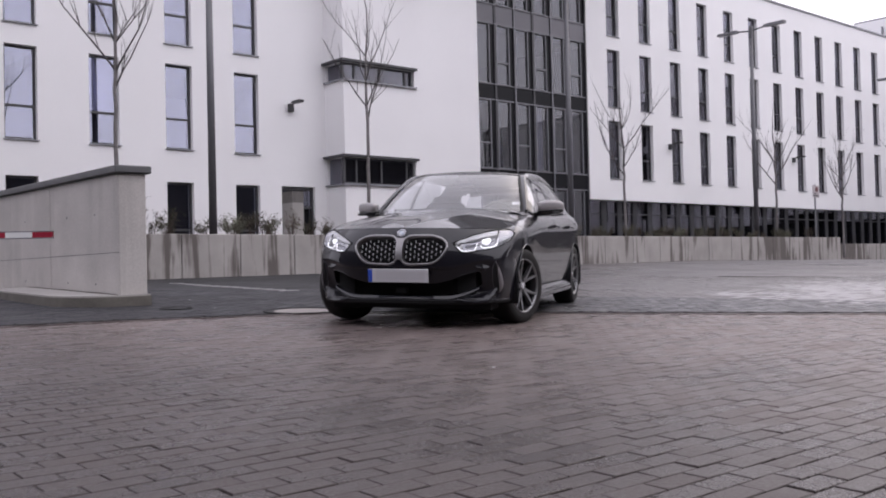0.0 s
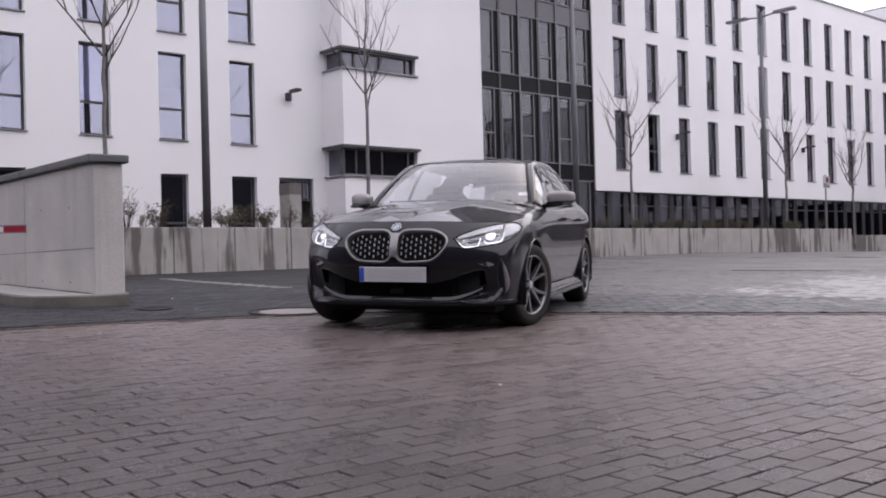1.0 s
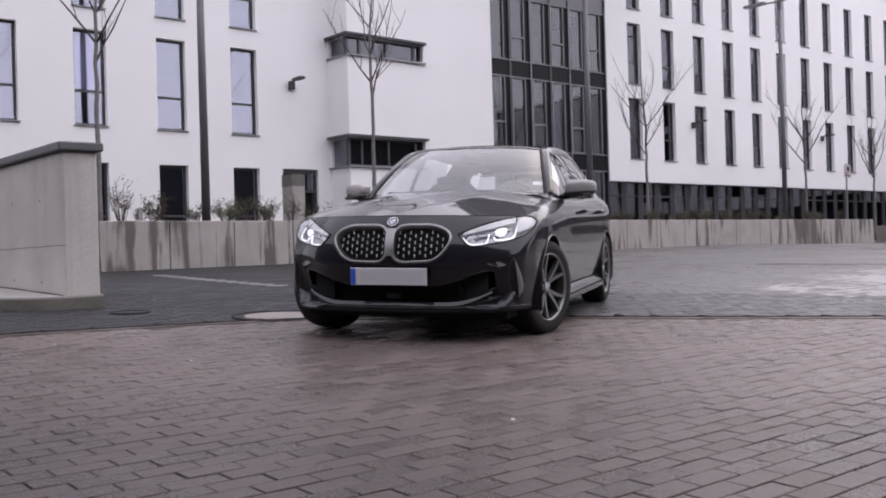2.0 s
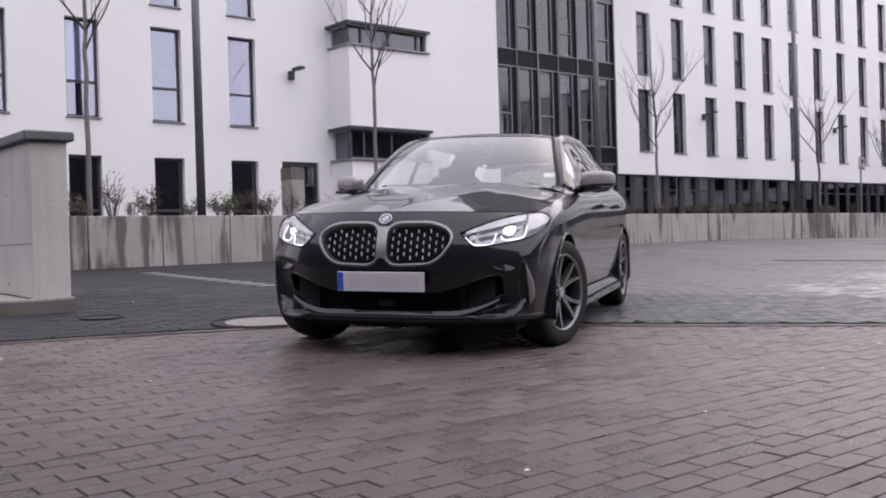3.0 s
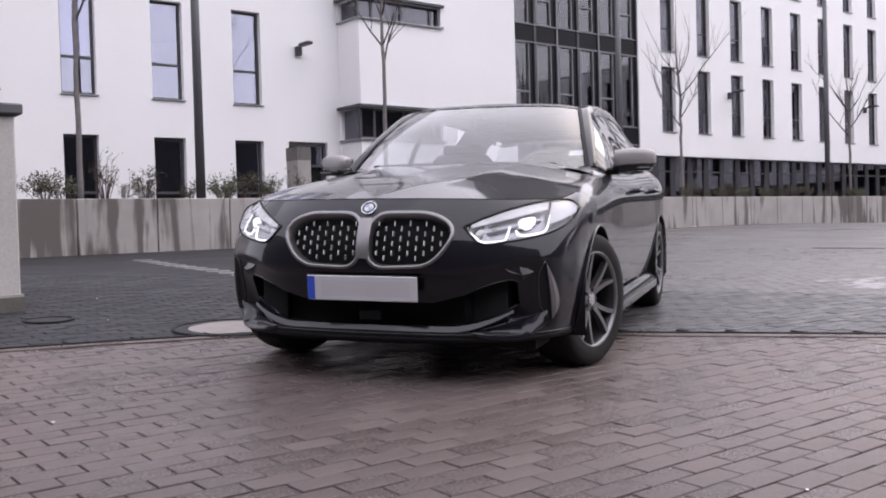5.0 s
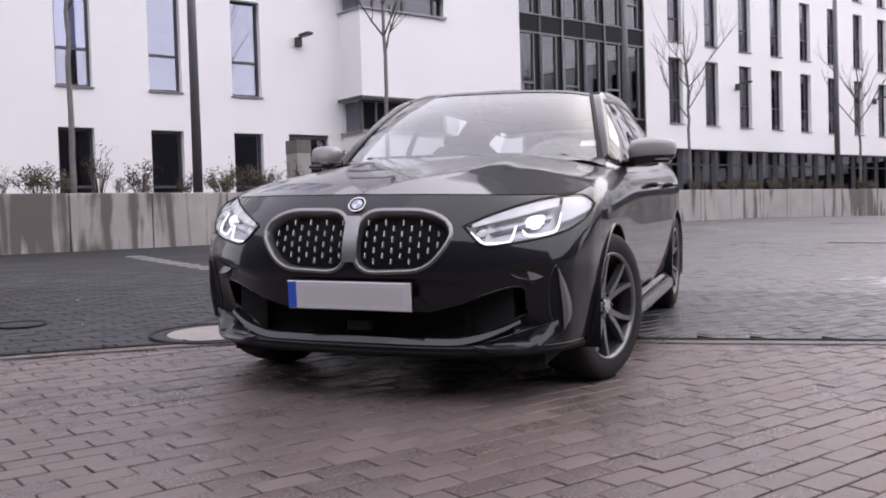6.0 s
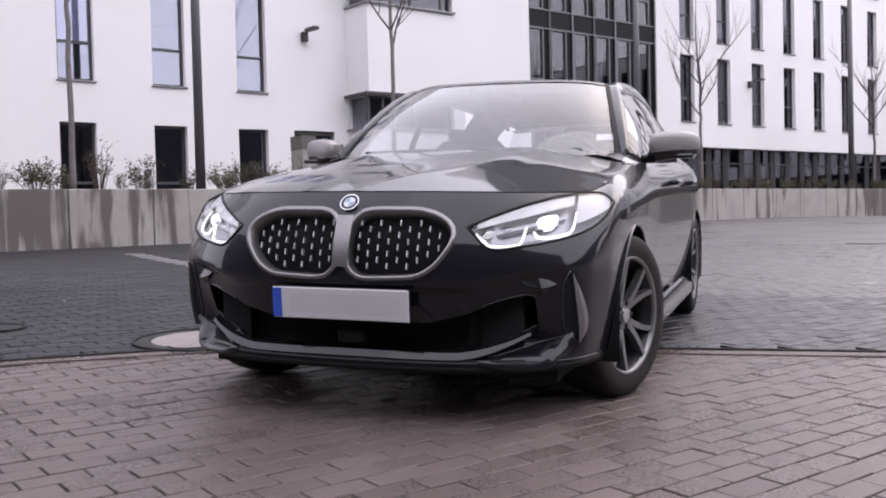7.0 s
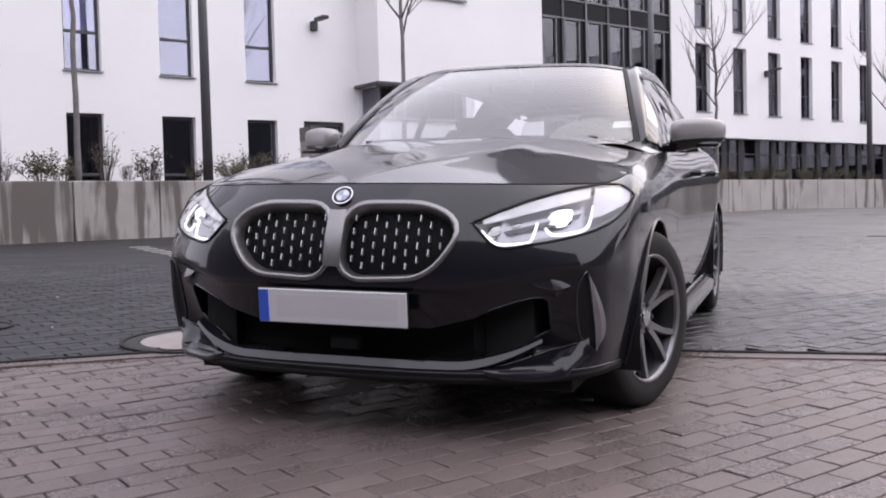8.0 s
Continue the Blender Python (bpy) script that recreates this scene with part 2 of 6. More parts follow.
# ---- the white building; its own axes: x along the front, y into the house ----
FRONT = pose(-5.094, 24.5, 0, 0, 0, 39.5)
PITCH = 2.07


def wall_mesh(u0, u1, z0, z1, openings, thick=0.36):
    """An upright wall with its front in the plane y = 0 and real openings (u0, u1, z0, z1)."""
    bm = bmesh.new()
    us = sorted({u0, u1, *[round(o[k], 4) for o in openings for k in (0, 1)]})
    zs = sorted({z0, z1, *[round(o[k], 4) for o in openings for k in (2, 3)]})
    us = [u for u in us if u0 <= u <= u1]
    zs = [z for z in zs if z0 <= z <= z1]
    solid = {}
    for i in range(len(us) - 1):
        for j in range(len(zs) - 1):
            cu, cz = (us[i] + us[i + 1]) / 2, (zs[j] + zs[j + 1]) / 2
            solid[i, j] = not any(o[0] < cu < o[1] and o[2] < cz < o[3] for o in openings)
    verts = {}

    def v(i, j, y):
        key = (i, j, y)
        if key not in verts:
            verts[key] = bm.verts.new((us[i], y, zs[j]))
        return verts[key]

    for (i, j), full in solid.items():
        if not full:
            continue
        bm.faces.new((v(i, j, 0), v(i + 1, j, 0), v(i + 1, j + 1, 0), v(i, j + 1, 0)))
        bm.faces.new((v(i, j, thick), v(i, j + 1, thick), v(i + 1, j + 1, thick), v(i + 1, j, thick)))
        for di, dj, a, b in ((-1, 0, (i, j), (i, j + 1)), (1, 0, (i + 1, j + 1), (i + 1, j)), (0, -1, (i + 1, j), (i, j)), (0, 1, (i, j + 1), (i + 1, j + 1))):
            if not solid.get((i + di, j + dj), False):
                bm.faces.new((v(*a, 0), v(*b, 0), v(*b, thick), v(*a, thick)))
    return bm


def ring(w, h, t, y0, y1):
    return boxes((0, t, y0, y1, 0, h), (w - t, w, y0, y1, 0, h), (t, w - t, y0, y1, 0, t), (t, w - t, y0, y1, h - t, h))


def make_window(name, w, h, m, split=0.36, deep=0.14, blind=0.0, sill=True, pane=None):
    """A framed window: frame, a lower fixed pane, an upper pane, sill."""
    win = holder(name, m)
    t = 0.055
    zc = h * split
    bm = ring(w, h, t, deep, deep + 0.07)
    if split:
        box(bm, t, w - t, deep + 0.002, deep + 0.068, zc - 0.03, zc + 0.03)
    part("window_frame", bm, FRAME, win)
    if split:
        part("pane", boxes((t, w - t, deep + 0.03, deep + 0.042, t, zc - 0.03)), pane or PANE, win)
        part("pane", boxes((t, w - t, deep + 0.03, deep + 0.042, zc + 0.03, h - t)), pane or PANE, win)
    else:
        part("pane", boxes((t, w - t, deep + 0.03, deep + 0.042, t, h - t)), pane or PANE, win)
    if blind:
        part("blind", boxes((t, w - t, deep + 0.09, deep + 0.10, h - t - blind * (h - 2 * t), h - t)), BLIND, win, "pale roller blind partly drawn")
    if sill:
        part("window_sill", boxes((-0.03, w + 0.03, -0.05, deep, -0.035, -0.002), bevel=0.006), SILL, win)
    for o in win.children:
        if o.name.startswith("pane"):
            o.visible_shadow = False
    return tagged(win, "tall narrow window in a dark grey metal frame", "window", "windows of the white building", "structure")


BLIND = shade("pale_blind", (0.46, 0.45, 0.52), 0.8, var=0.08, scale=2, fine=20)
ROWS_Z = [(0.95, 2.98), (3.88, 6.20), (6.75, 9.07), (9.62, 11.94)]

# west part of the front
WEST_U = [-0.41 + PITCH * k for k in range(-6, 1)]
west_open = []
for k, u in enumerate(WEST_U):
    for r, (za, zb) in enumerate(ROWS_Z):
        if k == 1 and r == 2:
            continue
        if k == 0 and r == 2:
            west_open.append((u, u + PITCH - 0.02, za, zb))
        else:
            west_open.append((u, u + 0.78, za, zb))
DOOR_OPEN = (1.09, 2.25, 0.30, 3.0)
shell = holder("wall_south", FRONT)
tagged(shell, "white rendered office building front with rows of tall windows", "building", kind="structure")
part("wall", wall_mesh(-16.0, 9.08, 0.3, 14.6, west_open + [DOOR_OPEN]), PLASTER, shell)
EAST_U = [16.22 + 2.09 * k for k in range(14)]
east_open = [(u, u + 0.78, za, zb) for u in EAST_U for za, zb in ROWS_Z[1:]]
part("wall", wall_mesh(14.98, 46.2, 3.01, 13.0, east_open), PLASTER, shell)
part("coping", boxes((14.95, 46.2, -0.06, 0.45, 13.0, 13.09)), SILL, shell, "grey metal parapet coping")
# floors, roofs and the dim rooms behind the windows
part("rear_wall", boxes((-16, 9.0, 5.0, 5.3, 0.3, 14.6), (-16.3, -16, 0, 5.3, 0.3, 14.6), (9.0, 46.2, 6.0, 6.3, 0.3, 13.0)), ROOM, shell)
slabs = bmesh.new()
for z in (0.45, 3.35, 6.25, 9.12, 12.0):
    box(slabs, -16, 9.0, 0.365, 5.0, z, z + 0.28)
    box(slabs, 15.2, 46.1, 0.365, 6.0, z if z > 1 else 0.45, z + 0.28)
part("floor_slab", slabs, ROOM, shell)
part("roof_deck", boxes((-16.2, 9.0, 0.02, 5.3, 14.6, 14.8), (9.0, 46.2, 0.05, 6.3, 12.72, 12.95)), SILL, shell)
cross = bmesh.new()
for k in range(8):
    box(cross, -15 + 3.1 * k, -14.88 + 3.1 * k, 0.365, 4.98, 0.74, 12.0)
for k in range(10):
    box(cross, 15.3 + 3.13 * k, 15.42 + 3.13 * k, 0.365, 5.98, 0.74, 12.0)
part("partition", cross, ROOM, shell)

window_n = 0


def next_window(w, h, u, z, frame_m=FRONT, **kw):
    global window_n
    window_n += 1
    return make_window("window_%d" % window_n, w, h, frame_m @ pose(u, 0, z), **kw)


rnd = random.Random(7)
master = {}
for (ua, ub, za, zb) in west_open + east_open:
    kind = (round(ub - ua, 2), round(zb - za, 2), rnd.choice((0, 0, 0.3, 0.62)) if za > 3 and ub < 3 else rnd.choice((0, 0, 0.3)) if za > 9 else 0, ub > 10)
    if kind in master:
        window_n += 1
        w = copy_thing(master[kind], FRONT @ pose(ua, 0, za))
        w.name = "window_%d" % window_n
    else:
        master[kind] = next_window(ub - ua, zb - za, ua, za, blind=kind[2], pane=DIM_PANE if kind[3] else PANE)

# entrance door beside the bay
door = holder("door_1", FRONT @ pose(1.09, 0, 0.3))
part("door_frame", boxes((0, 0.07, 0.1, 0.2, 0, 2.7), (1.09, 1.16, 0.1, 0.2, 0, 2.7), (0.07, 1.09, 0.1, 0.2, 2.6, 2.7), (0.07, 1.09, 0.1, 0.2, 2.05, 2.12)), FRAME, door)
part("door_leaf", boxes((0.08, 1.08, 0.22, 0.27, 0.01, 2.04), bevel=0.004), SPANDREL, door)
part("pane", boxes((0.08, 1.08, 0.14, 0.15, 2.12, 2.59)), PANE, door)
part("door_handle", boxes((0.16, 0.19, 0.05, 0.08, 0.8, 1.5), (0.165, 0.185, 0.05, 0.125, 0.86, 0.88), (0.165, 0.185, 0.05, 0.125, 1.42, 1.44)), SILL, door)
tagged(door, "dark metal entrance door in the white front", "door", kind="structure")

# projecting bay with window slots that wrap round its corner
BAY0, BAY1, OUT = 2.68, 8.20, 1.0
slots = [(3.06, 3.86), (6.2, 6.72), (9.07, 9.6)]
bay = holder("wall_bay", FRONT @ pose(0, -OUT, 0))
tagged(bay, "projecting white rendered bay with dark wrap-round window slots", "building", kind="structure")
part("front_wall", wall_mesh(BAY0 + 0.0, BAY1, 0.3, 14.6, [(BAY0 - 0.1, 5.4, a, b) for a, b in slots], 0.3), PLASTER, bay)
side = wall_mesh(0.0, OUT - 0.3, 0.3, 14.6, [(0.05, OUT, a, b) for a, b in slots], 0.3)
part("side_wall", side, PLASTER, bay, m=pose(BAY0, OUT, 0, 0, 0, -90))
part("east_wall", boxes((BAY1 - 0.3, BAY1, 0.301, OUT - 0.001, 0.3, 14.6)), PLASTER, bay)
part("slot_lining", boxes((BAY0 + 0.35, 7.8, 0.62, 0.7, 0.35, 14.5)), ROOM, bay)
for a, b in slots:
    part("lintel", boxes((BAY0 - 0.12, 5.46, -0.12, 0.02, b, b + 0.07), (BAY0 - 0.12, BAY0 + 0.0, 0.02, OUT - 0.02, b, b + 0.07)), ANTHRACITE, bay, "dark projecting metal hood")
    part("window_sill", boxes((BAY0 - 0.06, 5.46, -0.08, 0.06, a - 0.05, a), (BAY0 - 0.06, BAY0 + 0.03, 0.06, OUT - 0.02, a - 0.05, a)), SILL, bay)
    fr = bmesh.new()
    for u in (2.72, 3.15, 4.1, 5.1, 5.34):
        box(fr, u, u + 0.06, 0.12, 0.2, a, b)
    box(fr, 2.72, 5.4, 0.121, 0.199, a, a + 0.05)
    box(fr, 2.72, 5.4, 0.121, 0.199, b - 0.05, b)
    part("window_frame", fr, FRAME, bay)
    p = part("pane", boxes((2.8, 5.38, 0.15, 0.165, a + 0.05, b - 0.05), (2.78, 2.795, 0.17, OUT - 0.05, a + 0.02, b - 0.02)), DIM_PANE, bay)
    p.visible_shadow = False
# company letters high on the bay, as plain dark blocks
for k in range(3):
    sign = holder("wall_sign", FRONT @ pose(6.0 + 0.62 * k, -OUT - 0.12, 10.55))
    bm = boxes((0, 0.46, 0, 0.1, 0, 0.12), (0, 0.46, 0, 0.1, 0.5, 0.62), (0, 0.13, 0, 0.1, 0.12, 0.5), (0.33, 0.46, 0, 0.1, 0.12, 0.5), bevel=0.02)
    part("letter_block", bm, ANTHRACITE, sign)
    part("bracket", boxes((0.2, 0.24, 0.1, 0.119, 0.02, 0.6)), SILL, sign)
    tagged(sign, "dark raised letter block fixed to the white bay", "sign", "letters on the bay")

# glazed stair hall between bay and east wing
hall = holder("curtain_wall", FRONT @ pose(0, 0.05, 0))
tagged(hall, "dark glazed stair hall with metal mullions and spandrels", "curtain wall", kind="structure")
GL0, GL1 = 9.081, 14.979
BAYS = 6
STEP = (GL1 - GL0) / BAYS
for k in range(BAYS + 1):
    u = GL0 + STEP * k
    part("mullion", boxes((max(GL0, u - 0.05), min(GL1, u + 0.05), 0.0, 0.14, 0.3, 12.79)), ANTHRACITE, hall)
    if k % 2 == 0 and 0 < k < BAYS:
        part("cover_strip", boxes((u - 0.02, u + 0.02, -0.012, -0.002, 0.3, 12.79)), SILL, hall)
for za, zb, m in ((3.35, 3.95, SPANDREL), (6.42, 6.98, SPANDREL), (9.15, 9.85, SPANDREL_GREY), (12.4, 12.79, SPANDREL)):
    part("spandrel", boxes((GL0, GL1, 0.03, 0.09, za, zb)), m, hall)
for row, (za, zb) in enumerate(((0.3, 3.35), (3.95, 6.42), (6.98, 9.15), (9.85, 12.4))):
    for k in range(BAYS):
        u0, u1 = GL0 + STEP * k + 0.05, GL0 + STEP * (k + 1) - 0.27
        part("panel", boxes((u1, u1 + 0.22, 0.05, 0.075, za, zb)), SPANDREL, hall, "black infill panel")
        o = part("pane", boxes((u0 + 0.04, u1 - 0.04, 0.06, 0.075, za, zb)), HALL_PANE, hall)
        o.visible_shadow = False
        sash = boxes((u0, u0 + 0.045, 0.0, 0.10, za, zb), (u1 - 0.045, u1 - 0.001, 0.0, 0.10, za, zb), (u0 + 0.045, u1 - 0.045, 0.0, 0.10, za, za + 0.045), (u0 + 0.045, u1 - 0.045, 0.0, 0.10, zb - 0.045, zb))
        if (k + row) % 2:
            zc = za + 0.36 * (zb - za)
            box(sash, u0 + 0.045, u1 - 0.045, 0.0, 0.10, zc, zc + 0.06)
        part("sash", sash, SASH, hall, "grey metal window sash")
# drawn curtain and things on the sills inside the hall
folds = quads_strip([(GL0 + 3 * STEP + 0.1 + 0.05 * q, 0.30 + 0.03 * (q % 2)) for q in range(13)], 3.96, 6.4)
part("curtain", folds, BLIND, hall, "pale grey curtain hanging in folds")
for z in (3.35, 3.95, 6.42, 6.98, 9.15, 9.85):
    part("cover_strip", boxes((GL0, GL1, -0.016, 0.028, z - 0.02, z + 0.02)), SASH, hall)
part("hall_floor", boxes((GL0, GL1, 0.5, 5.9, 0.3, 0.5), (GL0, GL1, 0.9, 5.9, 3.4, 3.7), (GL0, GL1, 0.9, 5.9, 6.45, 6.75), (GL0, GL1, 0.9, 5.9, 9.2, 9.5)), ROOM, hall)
# overhanging top storey above the stair hall
canopy = holder("roof_canopy", FRONT)
part("soffit", boxes((8.21, 14.9, -3.6, 5.5, 12.8, 12.9)), ANTHRACITE, canopy)
part("fascia", boxes((8.2, 14.92, -3.64, -3.6, 12.78, 14.6), (14.9, 14.94, -3.6, 5.5, 12.78, 14.6)), ANTHRACITE, canopy)
part("roof", boxes((8.21, 14.9, -3.6, 5.5, 14.5, 14.6)), SILL, canopy)
tagged(canopy, "dark metal clad storey overhanging the glazed hall", "canopy", kind="structure")

# dark glazed ground floor of the east wing
base = holder("window_band", FRONT @ pose(0, 0.25, 0))
tagged(base, "dark ribbon of ground floor windows under the white wing", "window band", kind="structure")
for k in range(31):
    u = 15.0 + 1.0 * k
    part("mullion", boxes((u, u + 0.16, 0, 0.12, 0.45, 3.0)), ANTHRACITE, base)
    o = part("pane", boxes((u + 0.16, u + 1.0, 0.05, 0.065, 0.95, 3.0)), DIM_PANE, base)
    o.visible_shadow = False
    part("transom", boxes((u + 0.16, u + 1.0, 0.01, 0.11, 2.45, 2.50)), FRAME, base)
    part("casement", boxes((u + 0.17, u + 0.22, -0.004, 0.045, 0.95, 2.99), (u + 0.93, u + 0.98, -0.004, 0.045, 0.95, 2.99)), FRAME, base)
part("plinth", boxes((14.98, 46.2, 0.02, 0.2, 0.3, 0.95)), ANTHRACITE, base)
part("soffit", boxes((14.99, 46.19, -0.24, 0.0, 3.02, 3.06)), PLASTER, base)

# stair tower and the wing that returns towards the forecourt
TOWER = FRONT @ pose(46.3, 0, 0)
tower = holder("stair_tower", TOWER)
tagged(tower, "tall white rendered stair tower with dark balcony slots", "building", kind="structure")
tslots = [(3.0, 3.95), (6.15, 6.75), (9.0, 9.6)]
part("west_wall", wall_mesh(0, 5.4, 0.3, 15.4, [(4.35, 5.3, a, b) for a, b in tslots], 0.3), PLASTER, tower, m=pose(0, 4.3, 0, 0, 0, -90))
part("front_wall", wall_mesh(0.31, 3.3, 0.3, 15.4, [(0.4, 1.1, a, b) for a, b in tslots], 0.3), PLASTER, tower, m=pose(0, -1.1, 0))
part("roof", boxes((0.02, 3.3, -1.08, 4.3, 15.4, 15.5)), SILL, tower)
part("recess", boxes((0.5, 3.2, -0.5, 4.2, 0.4, 15.2)), ROOM, tower)
for a, b in tslots:
    part("hood", boxes((-0.06, 1.15, -1.16, -1.1, b, b + 0.06), (-0.06, 0.0, -1.1, -0.0, b, b + 0.06)), ANTHRACITE, tower)
part("drainpipe", boxes((-0.12, -0.02, 2.4, 2.5, 13.1, 14.9)), SILL, tower)

WING = FRONT @ pose(47.5, -1.1, 0, 0, 0, -90)
wing = holder("wall_east", WING)
tagged(wing, "white return wing of the office building", "building", kind="structure")
wopen = [(1.35 + 2.07 * k, 2.13 + 2.07 * k, za, zb) for k in range(2) for za, zb in ROWS_Z[1:]]
part("wall", wall_mesh(0, 5.0, 2.95, 13.0, wopen, 0.36), PLASTER, wing)
far_open = [(9.6 + 2.07 * k, 10.38 + 2.07 * k, za, zb) for k in range(14) for za, zb in ROWS_Z[1:]]
part("wall", wall_mesh(9.0, 39.0, 2.95, 13.0, far_open, 0.36), PLASTER, wing)
part("coping", boxes((-0.02, 39, -0.05, 0.4, 13.0, 13.08)), SILL, wing)
part("bay_wall", boxes((5.0, 9.0, -1.3, -1.0, 3.5, 8.9), (5.0, 9.0, -1.3, -1.0, 11.2, 16.2), (5.0, 5.3, -1.0, 0.3, 3.5, 8.9), (5.0, 5.3, -1.0, 0.3, 11.2, 16.2)), PLASTER, wing)
part("bay_window", boxes((5.05, 9.0, -1.2, -1.1, 8.9, 11.2)), SPANDREL_GREY, wing)
part("plinth", boxes((0, 39, 0.2, 0.35, -1.0, 2.95)), SPANDREL, wing)
part("rear_wall", boxes((0, 39, 4.0, 4.2, -1.0, 13)), ROOM, wing)
part("roof_deck", boxes((0.02, 39, 0.05, 4.2, 12.7, 12.98)), SILL, wing)
for (ua, ub, za, zb) in wopen + far_open:
    kind = (0.78, round(zb - za, 2), 0, True)
    window_n += 1
    if kind in master:
        w = copy_thing(master[kind], WING @ pose(ua, 0, za))
        w.name = "window_%d" % window_n

# unseen plain dark blocks behind and beside the forecourt, added to darken reflections
rear_block = part("wall_opposite", boxes((-70, 60, -46, -38, -2, 27), (-40, -32, -38, 6, -2, 16), (62, 70, -37.9, 20, -2, 12.5)), shade("dark_facing", (0.035, 0.034, 0.036), 0.8, var=0.3, scale=0.3, fine=6))
tagged(rear_block, "plain dark unseen block added for reflections", "building", kind="structure")

# retaining wall of cast concrete segments with a planted bed behind
WALL = FRONT @ pose(0, -5.0, 0)


def wall_segment(u0, u1, z0, z1, m, group):
    seg = part("retaining_wall_segment", boxes((u0 + 0.009, u1 - 0.009, 0, 0.25, z0, z1), bevel=0.014), WALL_CONCRETE, m=m)
    return tagged(seg, "water-stained grey concrete retaining wall segment on the asphalt", "retaining wall", group)


def stained_concrete(name, base, streak=0.55):
    """Cast concrete with long vertical water stains."""
    m = shade(name, base, 0.85, var=0.22, scale=1.6, fine=40, bump=0.25, bump_scale=55, piece=0.10)
    n, l = m.node_tree.nodes, m.node_tree.links
    b = n["Principled BSDF"]
    old = b.inputs["Base Color"].links[0].from_socket
    co, mp, tx, rp, mx = n.new("ShaderNodeTexCoord"), n.new("ShaderNodeMapping"), n.new("ShaderNodeTexNoise"), n.new("ShaderNodeValToRGB"), n.new("ShaderNodeMix")
    mp.inputs["Scale"].default_value = (4.2, 4.2, 0.30)
    tx.inputs["Scale"].default_value, tx.inputs["Detail"].default_value, tx.inputs["Distortion"].default_value = 1.0, 7, 0.5
    rp.color_ramp.elements[0].position, rp.color_ramp.elements[1].position = 0.505, 0.60
    rp.color_ramp.elements[0].color, rp.color_ramp.elements[1].color = (0, 0, 0, 1), (streak, streak, streak, 1)
    mx.data_type = "RGBA"
    mx.inputs[7].default_value = (base[0] * 0.30, base[1] * 0.275, base[2] * 0.265, 1)
    l.new(co.outputs["Object"], mp.inputs[0])
    l.new(mp.outputs[0], tx.inputs[0])
    # only stretches of the wall are wet
    wet, span, cut = n.new("ShaderNodeTexNoise"), n.new("ShaderNodeMapRange"), n.new("ShaderNodeMath")
    wet.inputs["Scale"].default_value, wet.inputs["Detail"].default_value = 0.42, 4
    span.inputs[1].default_value, span.inputs[2].default_value = 0.36, 0.64
    span.inputs[3].default_value, span.inputs[4].default_value = -0.09, 0.13
    cut.operation = "ADD"
    l.new(co.outputs["Object"], wet.inputs[0])
    l.new(wet.outputs[0], span.inputs[0])
    l.new(tx.outputs[0], cut.inputs[0])
    l.new(span.outputs[0], cut.inputs[1])
    l.new(cut.outputs[0], rp.inputs[0])
    l.new(rp.outputs[0], mx.inputs[0])
    l.new(old, mx.inputs[6])
    l.new(mx.outputs[2], b.inputs["Base Color"])
    return m


WALL_CONCRETE = stained_concrete("stained_wall_concrete", (0.33, 0.31, 0.295), 0.92)
PARAPET = stained_concrete("pale_cast_concrete", (0.46, 0.435, 0.415), 0.11)
COPING = shade("slate_coping", (0.10, 0.10, 0.105), 0.6, var=0.2, scale=3, fine=60, bump=0.2)

k = -14
while -5.9 + 1.42 * k < 24.9:
    u = -5.9 + 1.42 * k
    if u > -21:
        wall_segment(u, min(u + 1.42, 25.0), 0.30, 1.34, WALL, "segments of the retaining wall")
    k += 1
for k in range(12):
    wall_segment(25.6 + 1.42 * k, 27.02 + 1.42 * k, 0.30, 1.15, FRONT @ pose(0, -2.6, 0), "segments of the farther retaining wall")
bed = part("planting_bed", boxes((-20, 24.9, 0.26, 4.95, 0.2, 1.22)), SOIL, m=WALL)
tagged(bed, "dark planting soil behind the retaining wall", "planting bed", kind="structure")
bed2 = part("planting_bed", boxes((25.6, 42.0, 0.26, 2.5, 0.2, 1.02)), SOIL, m=FRONT @ pose(0, -2.6, 0))
tagged(bed2, "dark planting soil of the far bed", "planting bed", kind="structure")

